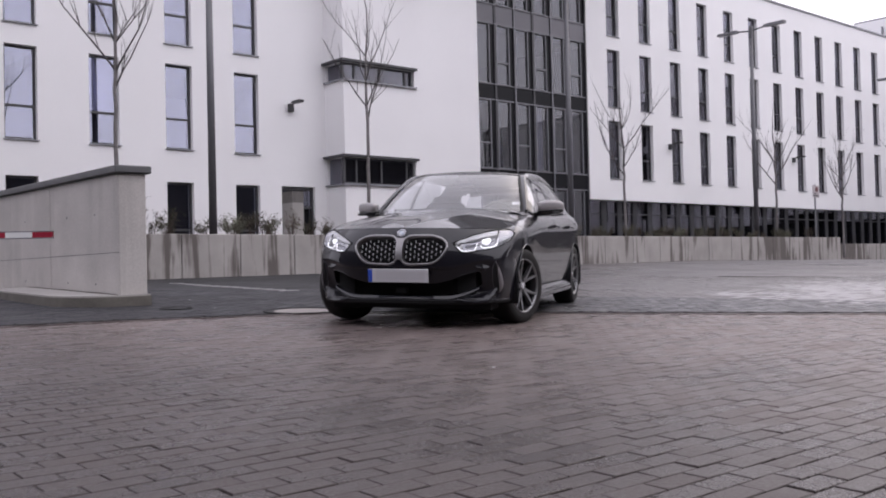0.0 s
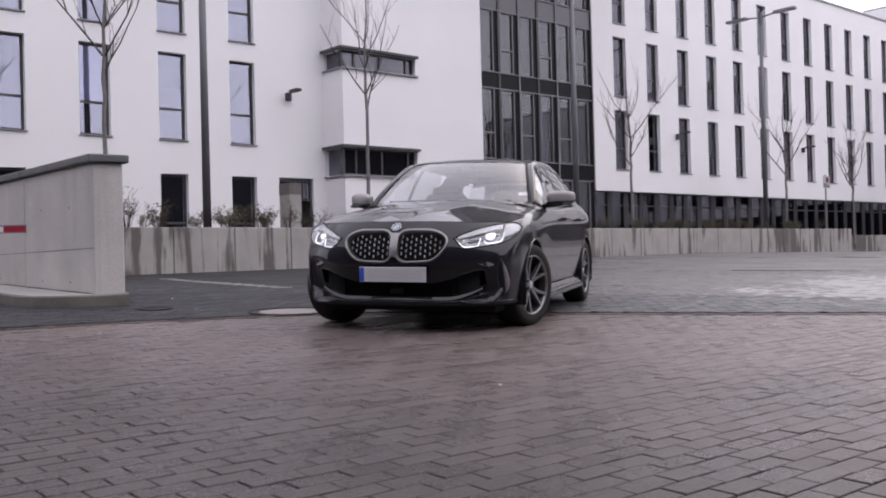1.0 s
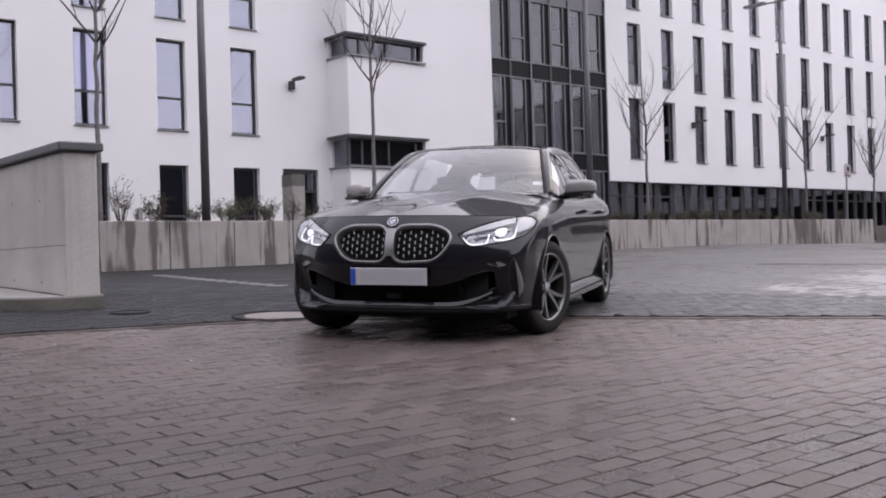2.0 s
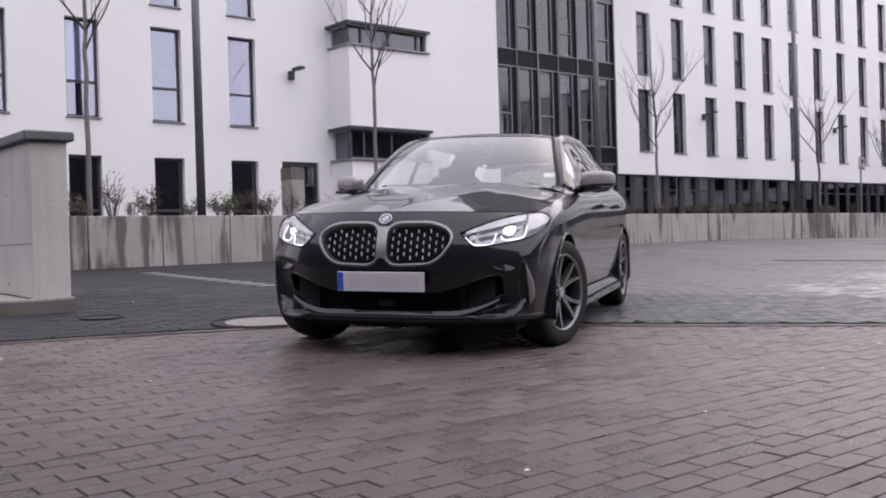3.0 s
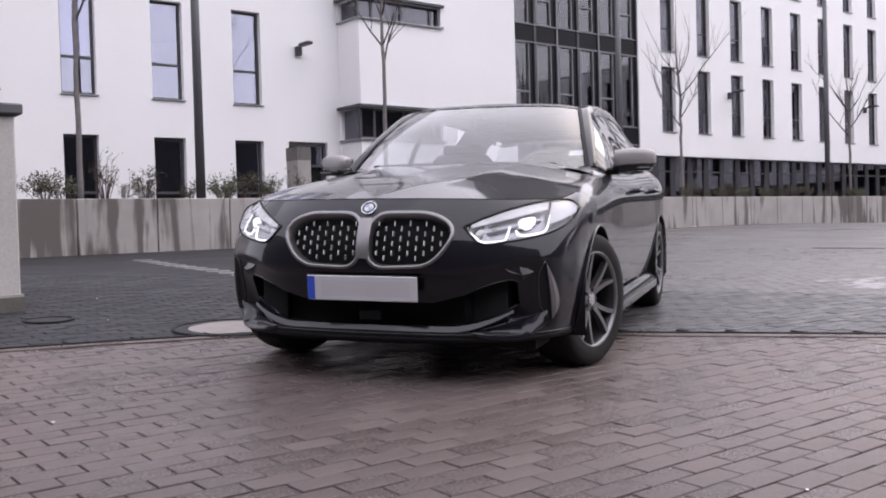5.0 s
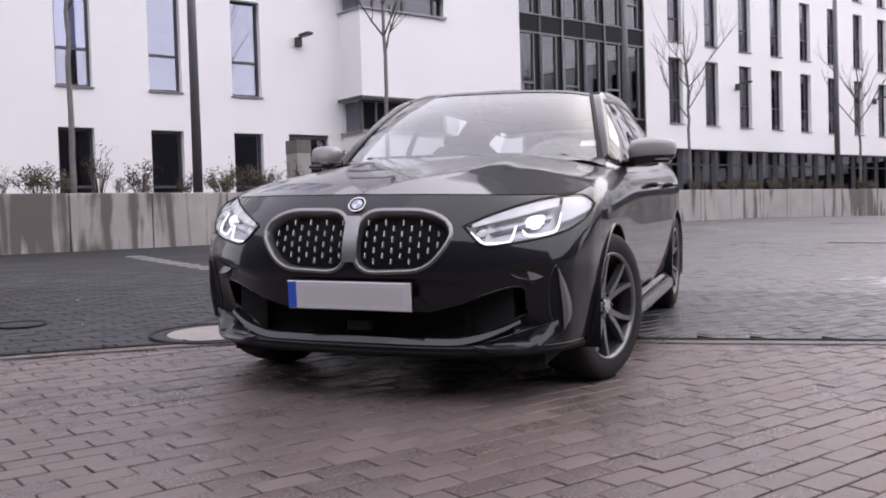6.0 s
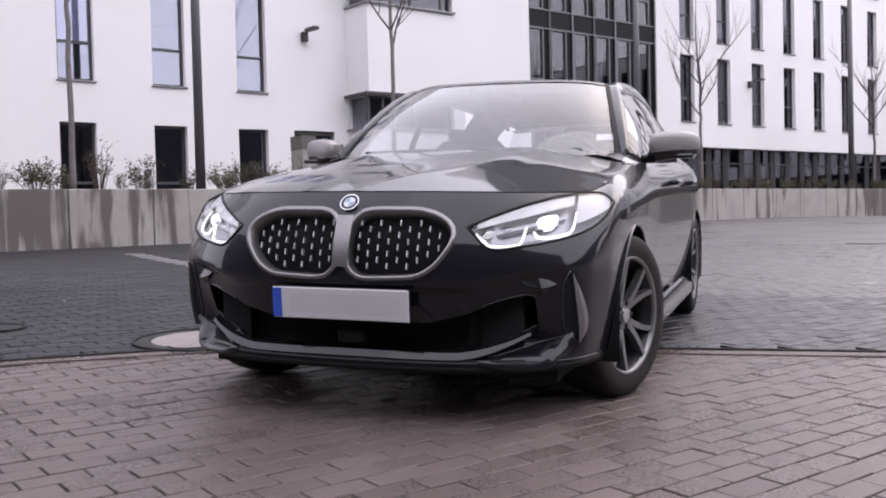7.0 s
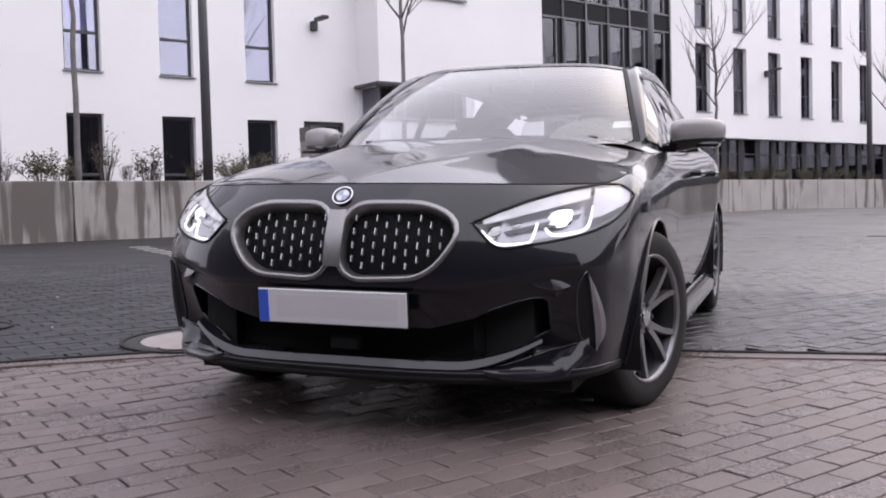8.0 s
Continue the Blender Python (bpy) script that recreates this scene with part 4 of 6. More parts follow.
# outline of the body at its widest, and along the top of the flanks, from nose to tail
WIDE = [(0.862, 0), (0.858, 0.15), (0.845, 0.30), (0.818, 0.44), (0.772, 0.57), (0.70, 0.69), (0.60, 0.795), (0.47, 0.85), (0.36, 0.874), (0.15, 0.888), (-0.15, 0.892),
        (-0.5, 0.888), (-1.0, 0.885), (-1.7, 0.885), (-2.3, 0.89), (-2.67, 0.895), (-3.0, 0.88), (-3.25, 0.82), (-3.40, 0.66), (-3.45, 0.35), (-3.46, 0)]
UPPER = [(0.735, 0, 0.827), (0.733, 0.15, 0.827), (0.718, 0.30, 0.826), (0.678, 0.44, 0.824), (0.61, 0.56, 0.822), (0.505, 0.67, 0.821), (0.37, 0.765, 0.824), (0.23, 0.80, 0.845),
         (0.12, 0.808, 0.868), (-0.05, 0.812, 0.893), (-0.25, 0.812, 0.915), (-0.5, 0.81, 0.94), (-1.0, 0.80, 0.955), (-1.7, 0.79, 0.97), (-2.3, 0.785, 0.99), (-2.67, 0.77, 1.01),
         (-2.95, 0.74, 1.03), (-3.15, 0.70, 1.04), (-3.3, 0.56, 1.03), (-3.36, 0.30, 1.03), (-3.37, 0, 1.03)]


def spline(rows, s):
    """Catmull-Rom through the rows at parameter s."""
    i = max(0, min(len(rows) - 2, int(math.floor(s))))
    t = s - i
    p = [Vector(rows[max(0, min(len(rows) - 1, k))]) for k in range(i - 1, i + 3)]
    if i == 0:
        p[0] = p[1] * 2 - p[2]
    if i == len(rows) - 2:
        p[3] = p[2] * 2 - p[1]
    return 0.5 * ((2 * p[1]) + (p[2] - p[0]) * t + (2 * p[0] - 5 * p[1] + 4 * p[2] - p[3]) * t * t + (3 * p[1] - p[0] - 3 * p[2] + p[3]) * t ** 3)


def smooth_step(a, b, x):
    t = max(0.0, min(1.0, (x - a) / (b - a)))
    return t * t * (3 - 2 * t)


def skin(s, z):
    """A point of the outer skin of the car's left half at outline parameter s and height z."""
    w, u = spline(WIDE, s), spline(UPPER, s)
    side_ = smooth_step(5.5, 8.5, s) * (1 - smooth_step(16, 18, s))
    waist = 0.5 + 0.15 * side_
    if z >= waist:
        g = min(1.0, (z - waist) / (u.z - waist))
        f = g ** (2.4 + 2.4 * side_)
    else:
        f = 0.0
    x, y = w.x + (u.x - w.x) * f, w.y + (u.y - w.y) * f
    h = max(0.0, (waist - z) / (waist - 0.2))
    inset = (0.055 + 0.005 * side_) * h ** 2
    # flank: a shallow hollow between the shoulder line and the sill
    if side_ > 0:
        inset += side_ * 0.006 * math.exp(-((z - 0.74) / 0.08) ** 2) * smooth_step(10.5, 12, s)
    # nose: below a soft ledge the face leans back over the lower intakes
    nose = 1 - smooth_step(4.9, 6.3, s)
    ledge = 0.505 + 0.055 * smooth_step(2.8, 5.0, s)
    drop = max(0.0, ledge - z)
    inset += nose * (0.016 * smooth_step(0.0, 0.025, drop) + 0.30 * min(drop, ledge - 0.30)) * smooth_step(0.235, 0.30, z)
    d = Vector((w.x + 1.2, w.y * 1.6)).normalized() if s < 9 else Vector((0.0, 1.0)) if s < 16.5 else Vector((w.x + 2.6, w.y)).normalized()
    return Vector((x - d.x * inset, max(0.0, y - d.y * inset) if w.y > 0.01 else 0.0, z))


def skin_normal(s, z):
    a = skin(s + 0.03, z) - skin(max(0, s - 0.03), z)
    b = skin(s, z + 0.004) - skin(s, z - 0.004)
    return a.cross(b).normalized()


def s_of_y(y, z):
    """Outline parameter of the nose at the half-width y."""
    lo, hi = 0.0, 8.0
    for _ in range(30):
        mid = (lo + hi) / 2
        lo, hi = (mid, hi) if skin(mid, z).y < y else (lo, mid)
    return lo


def nose(y, z, lift=0.0):
    s = s_of_y(abs(y), z)
    p = skin(s, z)
    n = skin_normal(s, z) if s > 0.04 else Vector((1, 0, 0.25)).normalized()
    if n.x < 0:
        n = -n
    p = p + n * lift
    return Vector((p.x, math.copysign(p.y, y) if abs(y) > 1e-6 else 0.0, p.z))


# headlamp aperture: lower and upper edge over the outline parameter
LAMP_S0, LAMP_S1 = 3.0, 7.75


def lamp_t(s):
    k = [3.0, 3.55, 4.3, 5.2, 6.0, 6.9, 7.75]
    for i in range(6):
        if s <= k[i + 1]:
            return i + (s - k[i]) / (k[i + 1] - k[i])
    return 6.0


def lamp_low(s):
    return spline([(0, 0.700, 0), (1, 0.632, 0), (2, 0.636, 0), (3, 0.654, 0), (4, 0.681, 0), (5, 0.724, 0), (6, 0.779, 0)], lamp_t(s)).y


def lamp_top(s):
    return spline([(0, 0.704, 0), (1, 0.738, 0), (2, 0.774, 0), (3, 0.803, 0), (4, 0.815, 0), (5, 0.811, 0), (6, 0.783, 0)], lamp_t(s)).y


def cut_polygon(bm, poly, plane, keep=lambda f: True, remove=True):
    """Cuts a closed polygon (in 'yz' or 'xz') out of a surface with clean edges."""
    n = len(poly)
    lo_a, hi_a = min(p[0] for p in poly) - 0.02, max(p[0] for p in poly) + 0.02
    lo_b, hi_b = min(p[1] for p in poly) - 0.02, max(p[1] for p in poly) + 0.02
    ia = 1 if plane == "yz" else 0

    def near(f):
        a = [v.co[ia] for v in f.verts]
        b = [v.co.z for v in f.verts]
        return max(a) > lo_a and min(a) < hi_a and max(b) > lo_b and min(b) < hi_b and keep(f)

    for k in range(n):
        (a0, b0), (a1, b1) = poly[k], poly[(k + 1) % n]
        fs = [f for f in bm.faces if near(f)]
        geom = list({*fs, *[e for f in fs for e in f.edges], *[v for f in fs for v in f.verts]})
        na, nb = b1 - b0, -(a1 - a0)
        co, no = ((0, a0, b0), (0, na, nb)) if plane == "yz" else ((a0, 0, b0), (na, 0, nb))
        bmesh.ops.bisect_plane(bm, geom=geom, dist=1e-5, plane_co=co, plane_no=no)

    def inside(a, b):
        c = False
        for k in range(n):
            (a0, b0), (a1, b1) = poly[k], poly[(k + 1) % n]
            if (b0 > b) != (b1 > b) and a < (a1 - a0) * (b - b0) / (b1 - b0) + a0:
                c = not c
        return c

    if remove:
        dead = [f for f in bm.faces if near(f) and inside(f.calc_center_median()[ia], f.calc_center_median().z)]
        bmesh.ops.delete(bm, geom=dead, context="FACES")


def mirrored(bm):
    """Adds the right half to a left half and welds the middle."""
    made = bmesh.ops.duplicate(bm, geom=bm.verts[:] + bm.edges[:] + bm.faces[:])["geom"]
    for v in made:
        if isinstance(v, bmesh.types.BMVert):
            v.co.y = -v.co.y
    bmesh.ops.reverse_faces(bm, faces=[f for f in made if isinstance(f, bmesh.types.BMFace)])
    bmesh.ops.remove_doubles(bm, verts=[v for v in bm.verts if abs(v.co.y) < 1e-4], dist=2e-4)
    return bm


def flipped(bm):
    for v in bm.verts:
        v.co.y = -v.co.y
    bmesh.ops.reverse_faces(bm, faces=bm.faces[:])
    return bm


def copy_bm(bm):
    me = bpy.data.meshes.new("tmp")
    bm.to_mesh(me)
    out = bmesh.new()
    out.from_mesh(me)
    bpy.data.meshes.remove(me)
    return out


def quads(rows):
    bm = bmesh.new()
    vs = [[bm.verts.new(p) for p in r] for r in rows]
    for a, b in zip(vs, vs[1:]):
        for k in range(len(a) - 1):
            if len({tuple(round(c, 6) for c in v.co) for v in (a[k], a[k + 1], b[k + 1], b[k])}) == 4:
                bm.faces.new((a[k], a[k + 1], b[k + 1], b[k]))
            else:
                bm.faces.new((a[k], a[k + 1], b[k + 1])) if (a[k].co - b[k].co).length < 1e-5 else bm.faces.new((a[k], b[k + 1], b[k])) if (a[k].co - a[k + 1].co).length < 1e-5 else bm.faces.new((a[k], a[k + 1], b[k]))
    bmesh.ops.remove_doubles(bm, verts=bm.verts[:], dist=1e-5)
    return bm


def ring_tube(bm, pts, rad, sides=6):
    """A closed tube along a loop of points."""
    pts = [Vector(p) for p in pts]
    n = len(pts)
    rings = []
    for i, p in enumerate(pts):
        d = (pts[(i + 1) % n] - pts[i - 1]).normalized()
        a = d.cross(Vector((1, 0.02, 0.1))).normalized()
        b = d.cross(a)
        rings.append([bm.verts.new(p + (a * math.cos(2 * math.pi * k / sides) + b * math.sin(2 * math.pi * k / sides)) * rad) for k in range(sides)])
    for i in range(n):
        r, q = rings[i], rings[(i + 1) % n]
        for k in range(sides):
            bm.faces.new((r[k], r[(k + 1) % sides], q[(k + 1) % sides], q[k]))
    return bm


def rounded(poly, step=0.02, soft=2):
    """Densifies and softens a closed 2D polygon."""
    pts = [Vector(p) for p in poly]
    out = []
    for a, b in zip(pts, pts[1:] + pts[:1]):
        n = max(1, int((b - a).length / step))
        out += [a.lerp(b, k / n) for k in range(n)]
    for _ in range(soft):
        out = [(out[k - 1] + out[k] * 2 + out[(k + 1) % len(out)]) / 4 for k in range(len(out))]
    return [tuple(p) for p in out]


car = tagged(holder("car", CAR), "black hatchback car with a twin grille and lit headlamps", "car")

# nose: bumper skin with grille and intake openings
KIDNEY = [(0.024, 0.565), (0.022, 0.712), (0.045, 0.746), (0.09, 0.757), (0.27, 0.757), (0.345, 0.736), (0.394, 0.700), (0.390, 0.655), (0.335, 0.575), (0.275, 0.540), (0.065, 0.532)]
HALF = [(0.30, 0.372), (0.44, 0.408), (0.495, 0.437), (0.566, 0.461), (0.617, 0.472), (0.639, 0.470), (0.650, 0.458), (0.648, 0.362), (0.575, 0.324), (0.506, 0.288), (0.44, 0.270), (0.28, 0.262)]
SLOT = HALF + [(-a, b) for a, b in HALF[::-1]]
kid = rounded(KIDNEY, 0.022, 2)

s_cols = sorted({*[0.12 * k for k in range(0, 68)], LAMP_S0, LAMP_S1})
rows_low, rows_top = [], []
for s in s_cols:
    inside_ = LAMP_S0 <= s <= LAMP_S1
    lo_ = lamp_low(max(LAMP_S0, min(LAMP_S1, s))) if s < LAMP_S1 + 1 else 0.78
    hi_ = lamp_top(max(LAMP_S0, min(LAMP_S1, s)))
    if s < LAMP_S0:
        lo_ = hi_ = 0.702
    zt = spline(UPPER, s).z - 0.004
    rows_low.append([skin(s, 0.222 + (lo_ - 0.222) * k / 34) for k in range(35)])
    rows_top.append([skin(s, hi_ + (zt - hi_) * k / 6) for k in range(7)])
bumper = quads(rows_low)
upper = quads(rows_top)
tmp = bpy.data.meshes.new("tmp")
upper.to_mesh(tmp)
bumper.from_mesh(tmp)
upper.free()
bmesh.ops.remove_doubles(bumper, verts=bumper.verts[:], dist=2e-4)
mirrored(bumper)
cut_polygon(bumper, kid, "yz", lambda f: f.calc_center_median().x > 0.3)
cut_polygon(bumper, [(-a, b) for a, b in kid][::-1], "yz", lambda f: f.calc_center_median().x > 0.3)
cut_polygon(bumper, SLOT, "yz", lambda f: f.calc_center_median().x > 0.3)
ARCH = [(0.0 + 0.362 * math.cos(2 * math.pi * k / 36), 0.325 + 0.362 * math.sin(2 * math.pi * k / 36)) for k in range(36)]
cut_polygon(bumper, ARCH, "xz", lambda f: abs(f.calc_center_median().y) > 0.5)
part("front_bumper", bumper, BLACK, car, smooth=True)

# dark volumes behind the openings
part("intake_liner", boxes((0.40, 0.66, -0.60, 0.60, 0.22, 0.50)), LINER, car)
part("grille_liner", boxes((0.45, 0.715, -0.44, 0.44, 0.50, 0.765)), LINER, car)
for sgn in (1, -1):
    edge_ = [(sgn * a, b) for a, b in HALF]
    edge_ = [(edge_[i][0] + (edge_[i + 1][0] - edge_[i][0]) * k / 6, edge_[i][1] + (edge_[i + 1][1] - edge_[i][1]) * k / 6) for i in range(len(edge_) - 1) for k in range(6)] + edge_[-1:]
    rim_line = [p for p in edge_ if abs(p[0]) > 0.47]
    part("intake_rim", tube(bmesh.new(), [nose(a, b, 0.001) for a, b in rim_line], [0.004] * len(rim_line), 6), BLACK, car, smooth=True)
    part("intake_duct", quads([[nose(a, b, 0.0) for a, b in edge_], [nose(a, b, 0.0) + Vector((-0.14, -0.03 * sgn, 0)) for a, b in edge_]]), MATT, car)
    fence = quads([[Vector((0.74 - 0.10 * t, sgn * (0.43 + 0.02 * t), z)) for t in (0, 0.5, 1)] for z in (0.27, 0.33, 0.38, 0.405)])
    part("intake_fence", fence, GLOSS, car)
    # lower blade that sweeps from under the intake up to the wheel: an upward facet with an undercut
    blade_rows = []
    for k in range(25):
        t = k / 24
        y = 0.470 + 0.29 * t
        zu = spline([(0, 0.248, 0), (1, 0.262, 0), (2, 0.281, 0), (3, 0.303, 0), (4, 0.335, 0)], t * 4).y
        zl = spline([(0, 0.244, 0), (1, 0.229, 0), (2, 0.228, 0), (3, 0.238, 0), (4, 0.290, 0)], t * 4).y
        deep = 0.004 + 0.32 * (zu - zl)
        blade_rows.append([nose(sgn * y, zu + 0.004, -0.004), nose(sgn * y, zu, 0.004), nose(sgn * y, zl, 0.004 + deep), nose(sgn * y, zl - 0.008, 0.002 + deep), nose(sgn * y, zl - 0.018, 0.0)])
    part("bumper_blade", quads(blade_rows), BLACK, car, smooth=True)
    crease = [nose(sgn * (0.50 + 0.227 * k / 12), 0.254 + 0.066 * (k / 12) ** 1.2, 0.003) for k in range(13)]
    part("blade_crease", tube(bmesh.new(), crease, [0.0035 + 0.003 * math.sin(math.pi * k / 12) for k in range(13)], 6), BLACK, car, smooth=True)
    # sharp flick of the skin above the outer end of the intake
    flick = quads([[nose(sgn * a, b, c) for a, b, c in row] for row in (((0.606, 0.521, 0.001), (0.662, 0.529, 0.001), (0.690, 0.522, 0.001), (0.714, 0.508, 0.001)),
                                                                      ((0.622, 0.509, 0.010), (0.664, 0.500, 0.020), (0.692, 0.502, 0.014), (0.716, 0.505, 0.002)),
                                                                      ((0.662, 0.476, 0.012), (0.668, 0.476, 0.016), (0.690, 0.488, 0.010), (0.716, 0.503, 0.001)))])
    part("bumper_flick", flick, BLACK, car, smooth=False)
    # air curtain: upright dark slot, with a fin along its outer edge coloured as if catching the sky
    slot_rows, fin_rows = [], []
    for k in range(19):
        t = k / 18
        z = 0.296 + 0.256 * t
        u = t * 6
        le = spline([(0, 6.00, 0), (1, 5.68, 0), (2, 5.58, 0), (3, 5.53, 0), (4, 5.50, 0), (5, 5.51, 0), (6, 5.66, 0)], u).y
        fi = spline([(0, 6.02, 0), (1, 5.97, 0), (2, 5.92, 0), (3, 5.86, 0), (4, 5.80, 0), (5, 5.74, 0), (6, 5.67, 0)], u).y
        ri = spline([(0, 6.04, 0), (1, 6.26, 0), (2, 6.27, 0), (3, 6.17, 0), (4, 6.03, 0), (5, 5.87, 0), (6, 5.69, 0)], u).y
        row = [skin(le + (fi - le) * q / 4, z) + skin_normal(le + (fi - le) * q / 4, z) * 0.0025 for q in range(5)]
        slot_rows.append([Vector((p.x, sgn * p.y, p.z)) for p in row])
        row = [skin(fi, z) + skin_normal(fi, z) * 0.0022, skin(fi, z) + skin_normal(fi, z) * 0.016, skin((fi + ri) / 2, z) + skin_normal(fi, z) * 0.013, skin(ri, z) + skin_normal(ri, z) * 0.001]
        fin_rows.append([Vector((p.x, sgn * p.y, p.z)) for p in row])
    part("air_curtain", quads(slot_rows), LINER, car, "dark upright air slot", smooth=True)
    part("air_fin", quads(fin_rows), FIN, car, "grey upright fin with sky sheen in its colour")
    part("slot_rim", tube(bmesh.new(), [r_[0] for r_ in slot_rows], [0.003] * 19, 6), SHEEN_RIM, car, smooth=True)

# lower lip: a bright upward strip under the intakes, a thin line below it, and the dark splitter
lip_rows, line_pts, split_rows = [], [], []
for k in range(-48, 49):
    sg = 1 if k >= 0 else -1
    s = abs(k) / 48 * 4.72
    z = spline([(0, 0.262, 0), (1, 0.261, 0), (2, 0.260, 0), (3, 0.263, 0), (4, 0.296, 0), (4.75, 0.350, 0)], s).y
    q = skin(s, 0.25)
    d = Vector((q.x + 1.2, q.y * 1.6, 0)).normalized()
    w_ = 0.014 - 0.007 * smooth_step(3.0, 4.7, s)
    ps = [q - d * 0.030, q - d * 0.004, q + d * (0.012 - 0.01 * smooth_step(3.2, 4.7, s)), q + d * (0.006 - 0.01 * smooth_step(3.2, 4.7, s)), q - d * 0.03]
    lip_rows.append([Vector((p.x, sg * p.y, zz)) for p, zz in zip(ps, (z + 0.012, z + w_ * 0.8, z - w_ * 0.8, z - w_ * 1.3, z - w_ * 1.8))])
part("lower_lip", quads(lip_rows), BLACK, car, smooth=False)
for k in range(-40, 41):
    sg = 1 if k >= 0 else -1
    s = abs(k) / 40 * 7.4
    q = skin(s, 0.22)
    d = Vector((q.x + 1.2, q.y * 1.6, 0)).normalized()
    line_pts.append(Vector((q.x + d.x * 0.006, sg * (q.y + d.y * 0.006), 0.236 + 0.004 * smooth_step(4.5, 7, s))))
    zz = 0.216 + 0.008 * smooth_step(4.5, 7, s)
    ps = [q - d * 0.10 + Vector((0, 0, zz - 0.208)), q + d * 0.002 + Vector((0, 0, zz - 0.212)), q + d * 0.006 + Vector((0, 0, zz - 0.22)), q - d * 0.004 + Vector((0, 0, zz - 0.235)), q - d * 0.25 + Vector((0, 0, zz - 0.235))]
    split_rows.append([Vector((p.x, sg * p.y, p.z)) for p in ps])
# dark strip added over the bumper, its colour standing in for shade
shade_rows = [[Vector((p.x, sg * p.y, p.z)) for p in (skin(abs(q) / 30 * 4.55, z) + skin_normal(max(0.05, abs(q) / 30 * 4.55), z) * 0.004 for z in (0.2235, 0.229, 0.235, 0.240, 0.246))] for q in range(-30, 31) for sg in ((1 if q >= 0 else -1),)]
part("lower_apron", quads(shade_rows), MATT, car, "dark strip added over the bumper below the lip", smooth=True)
part("lip_line", tube(bmesh.new(), line_pts, [0.0045] * 81, 6), BLACK, car, smooth=True)
part("splitter", quads(split_rows), MATT, car, smooth=True)
part("underbody", boxes((-3.3, 0.55, -0.70, 0.70, 0.15, 0.24)), LINER, car)
part("inner_body", boxes((-2.2, -0.45, -0.80, 0.80, 0.24, 0.86), (-3.2, -3.1, -0.6, 0.6, 0.24, 0.9)), LINER, car)

# twin grille
for sgn in (1, -1):
    g_ = holder("grille")
    g_.parent = car
    loop = [(sgn * a, b) for a, b in kid]
    if sgn < 0:
        loop = loop[::-1]
    n_ = len(loop)
    cx, cz = sgn * 0.215, 0.645
    rows_ = []
    for q in range(n_ + 1):
        a, b = loop[q % n_]
        (pa, pb), (na_, nb_) = loop[(q - 1) % n_], loop[(q + 1) % n_]
        L = math.hypot(na_ - pa, nb_ - pb)
        ux, uz = (nb_ - pb) / L, -(na_ - pa) / L
        if ux * (a - cx) + uz * (b - cz) < 0:
            ux, uz = -ux, -uz
        rows_.append([nose(a + ux * 0.015, b + uz * 0.015, 0.001), nose(a + ux * 0.0135, b + uz * 0.0135, 0.0065), nose(a + ux * 0.001, b + uz * 0.001, 0.0075), nose(a - ux * 0.002, b - uz * 0.002, 0.003), nose(a - ux * 0.006, b - uz * 0.006, -0.045)])
    part("grille_frame", quads(rows_), CERIUM, g_, "satin grey grille surround", smooth=True)
    back = quads([[nose(cx + (a - cx) * f, cz + (b - cz) * f, -0.04) for a, b in loop + loop[:1]] for f in (0.98, 0.6, 0.2, 0.02)])
    part("grille_mesh", back, GRILLE_DARK, g_, smooth=True)
    pin = boxes((-0.003, 0.010, -0.0018, 0.0018, -0.0105, 0.0105), bevel=0.0008)
    pin_me = mesh_of("grille_pin", pin, PIN)

    def in_kid(a, b):
        c = False
        for k in range(n_):
            (a0, b0), (a1, b1) = loop[k], loop[(k + 1) % n_]
            if (b0 > b) != (b1 > b) and a < (a1 - a0) * (b - b0) / (b1 - b0) + a0:
                c = not c
        return c

    for ci in range(10):
        for ri in range(5):
            a = sgn * (0.055 + 0.0365 * ci)
            b = 0.548 + 0.045 * ri + (0.0225 if ci % 2 else 0)
            if in_kid(a + sgn * 0.008, b + 0.014) and in_kid(a - sgn * 0.008, b - 0.014):
                o = new("grille_pin", pin_me)
                o.parent, o.matrix_basis = g_, Matrix.Translation(nose(a, b, -0.028)) @ pose(0, 0, 0, 0, -17, 0)
part("centre_bar", quads([[nose(-0.03, z, 0.008), nose(0.0, z, 0.012), nose(0.03, z, 0.008)] for z in (0.565, 0.60, 0.65, 0.70, 0.74)]), CERIUM, car, smooth=True)

# roundel and number plate
emb = Matrix.Translation(nose(0, 0.785, 0.004)) @ pose(0, 0, 0, 0, 50, 0)
BADGE_BLUE = shade("pale_blue_badge_field", (0.30, 0.35, 0.46), 0.2, var=0.03)
badge = holder("badge")
badge.parent, badge.matrix_basis = car, emb
part("badge_rim", disc(0.032, 0.0355, -0.004, 0.004, 28), CHROME, badge)
part("badge_ring", disc(0.022, 0.032, -0.004, 0.003, 28), GLOSS, badge)
part("badge_centre", disc(0, 0.022, -0.004, 0.0032, 28), shade("pale_badge_field", (0.6, 0.62, 0.66), 0.2, var=0.03), badge)
for q in (0, 2):
    wedge = bmesh.new()
    wedge.faces.new([wedge.verts.new((0, 0, 0.0042))] + [wedge.verts.new((0.022 * math.cos(a), 0.022 * math.sin(a), 0.0042)) for a in [math.pi / 2 * (q + k / 6) for k in range(7)]])
    part("badge_quarter", wedge, BADGE_BLUE, badge)
plate_h = holder("number_plate")
plate_h.parent, plate_h.matrix_basis = car, pose(0.866, 0, 0.437, 0, 4, 0)
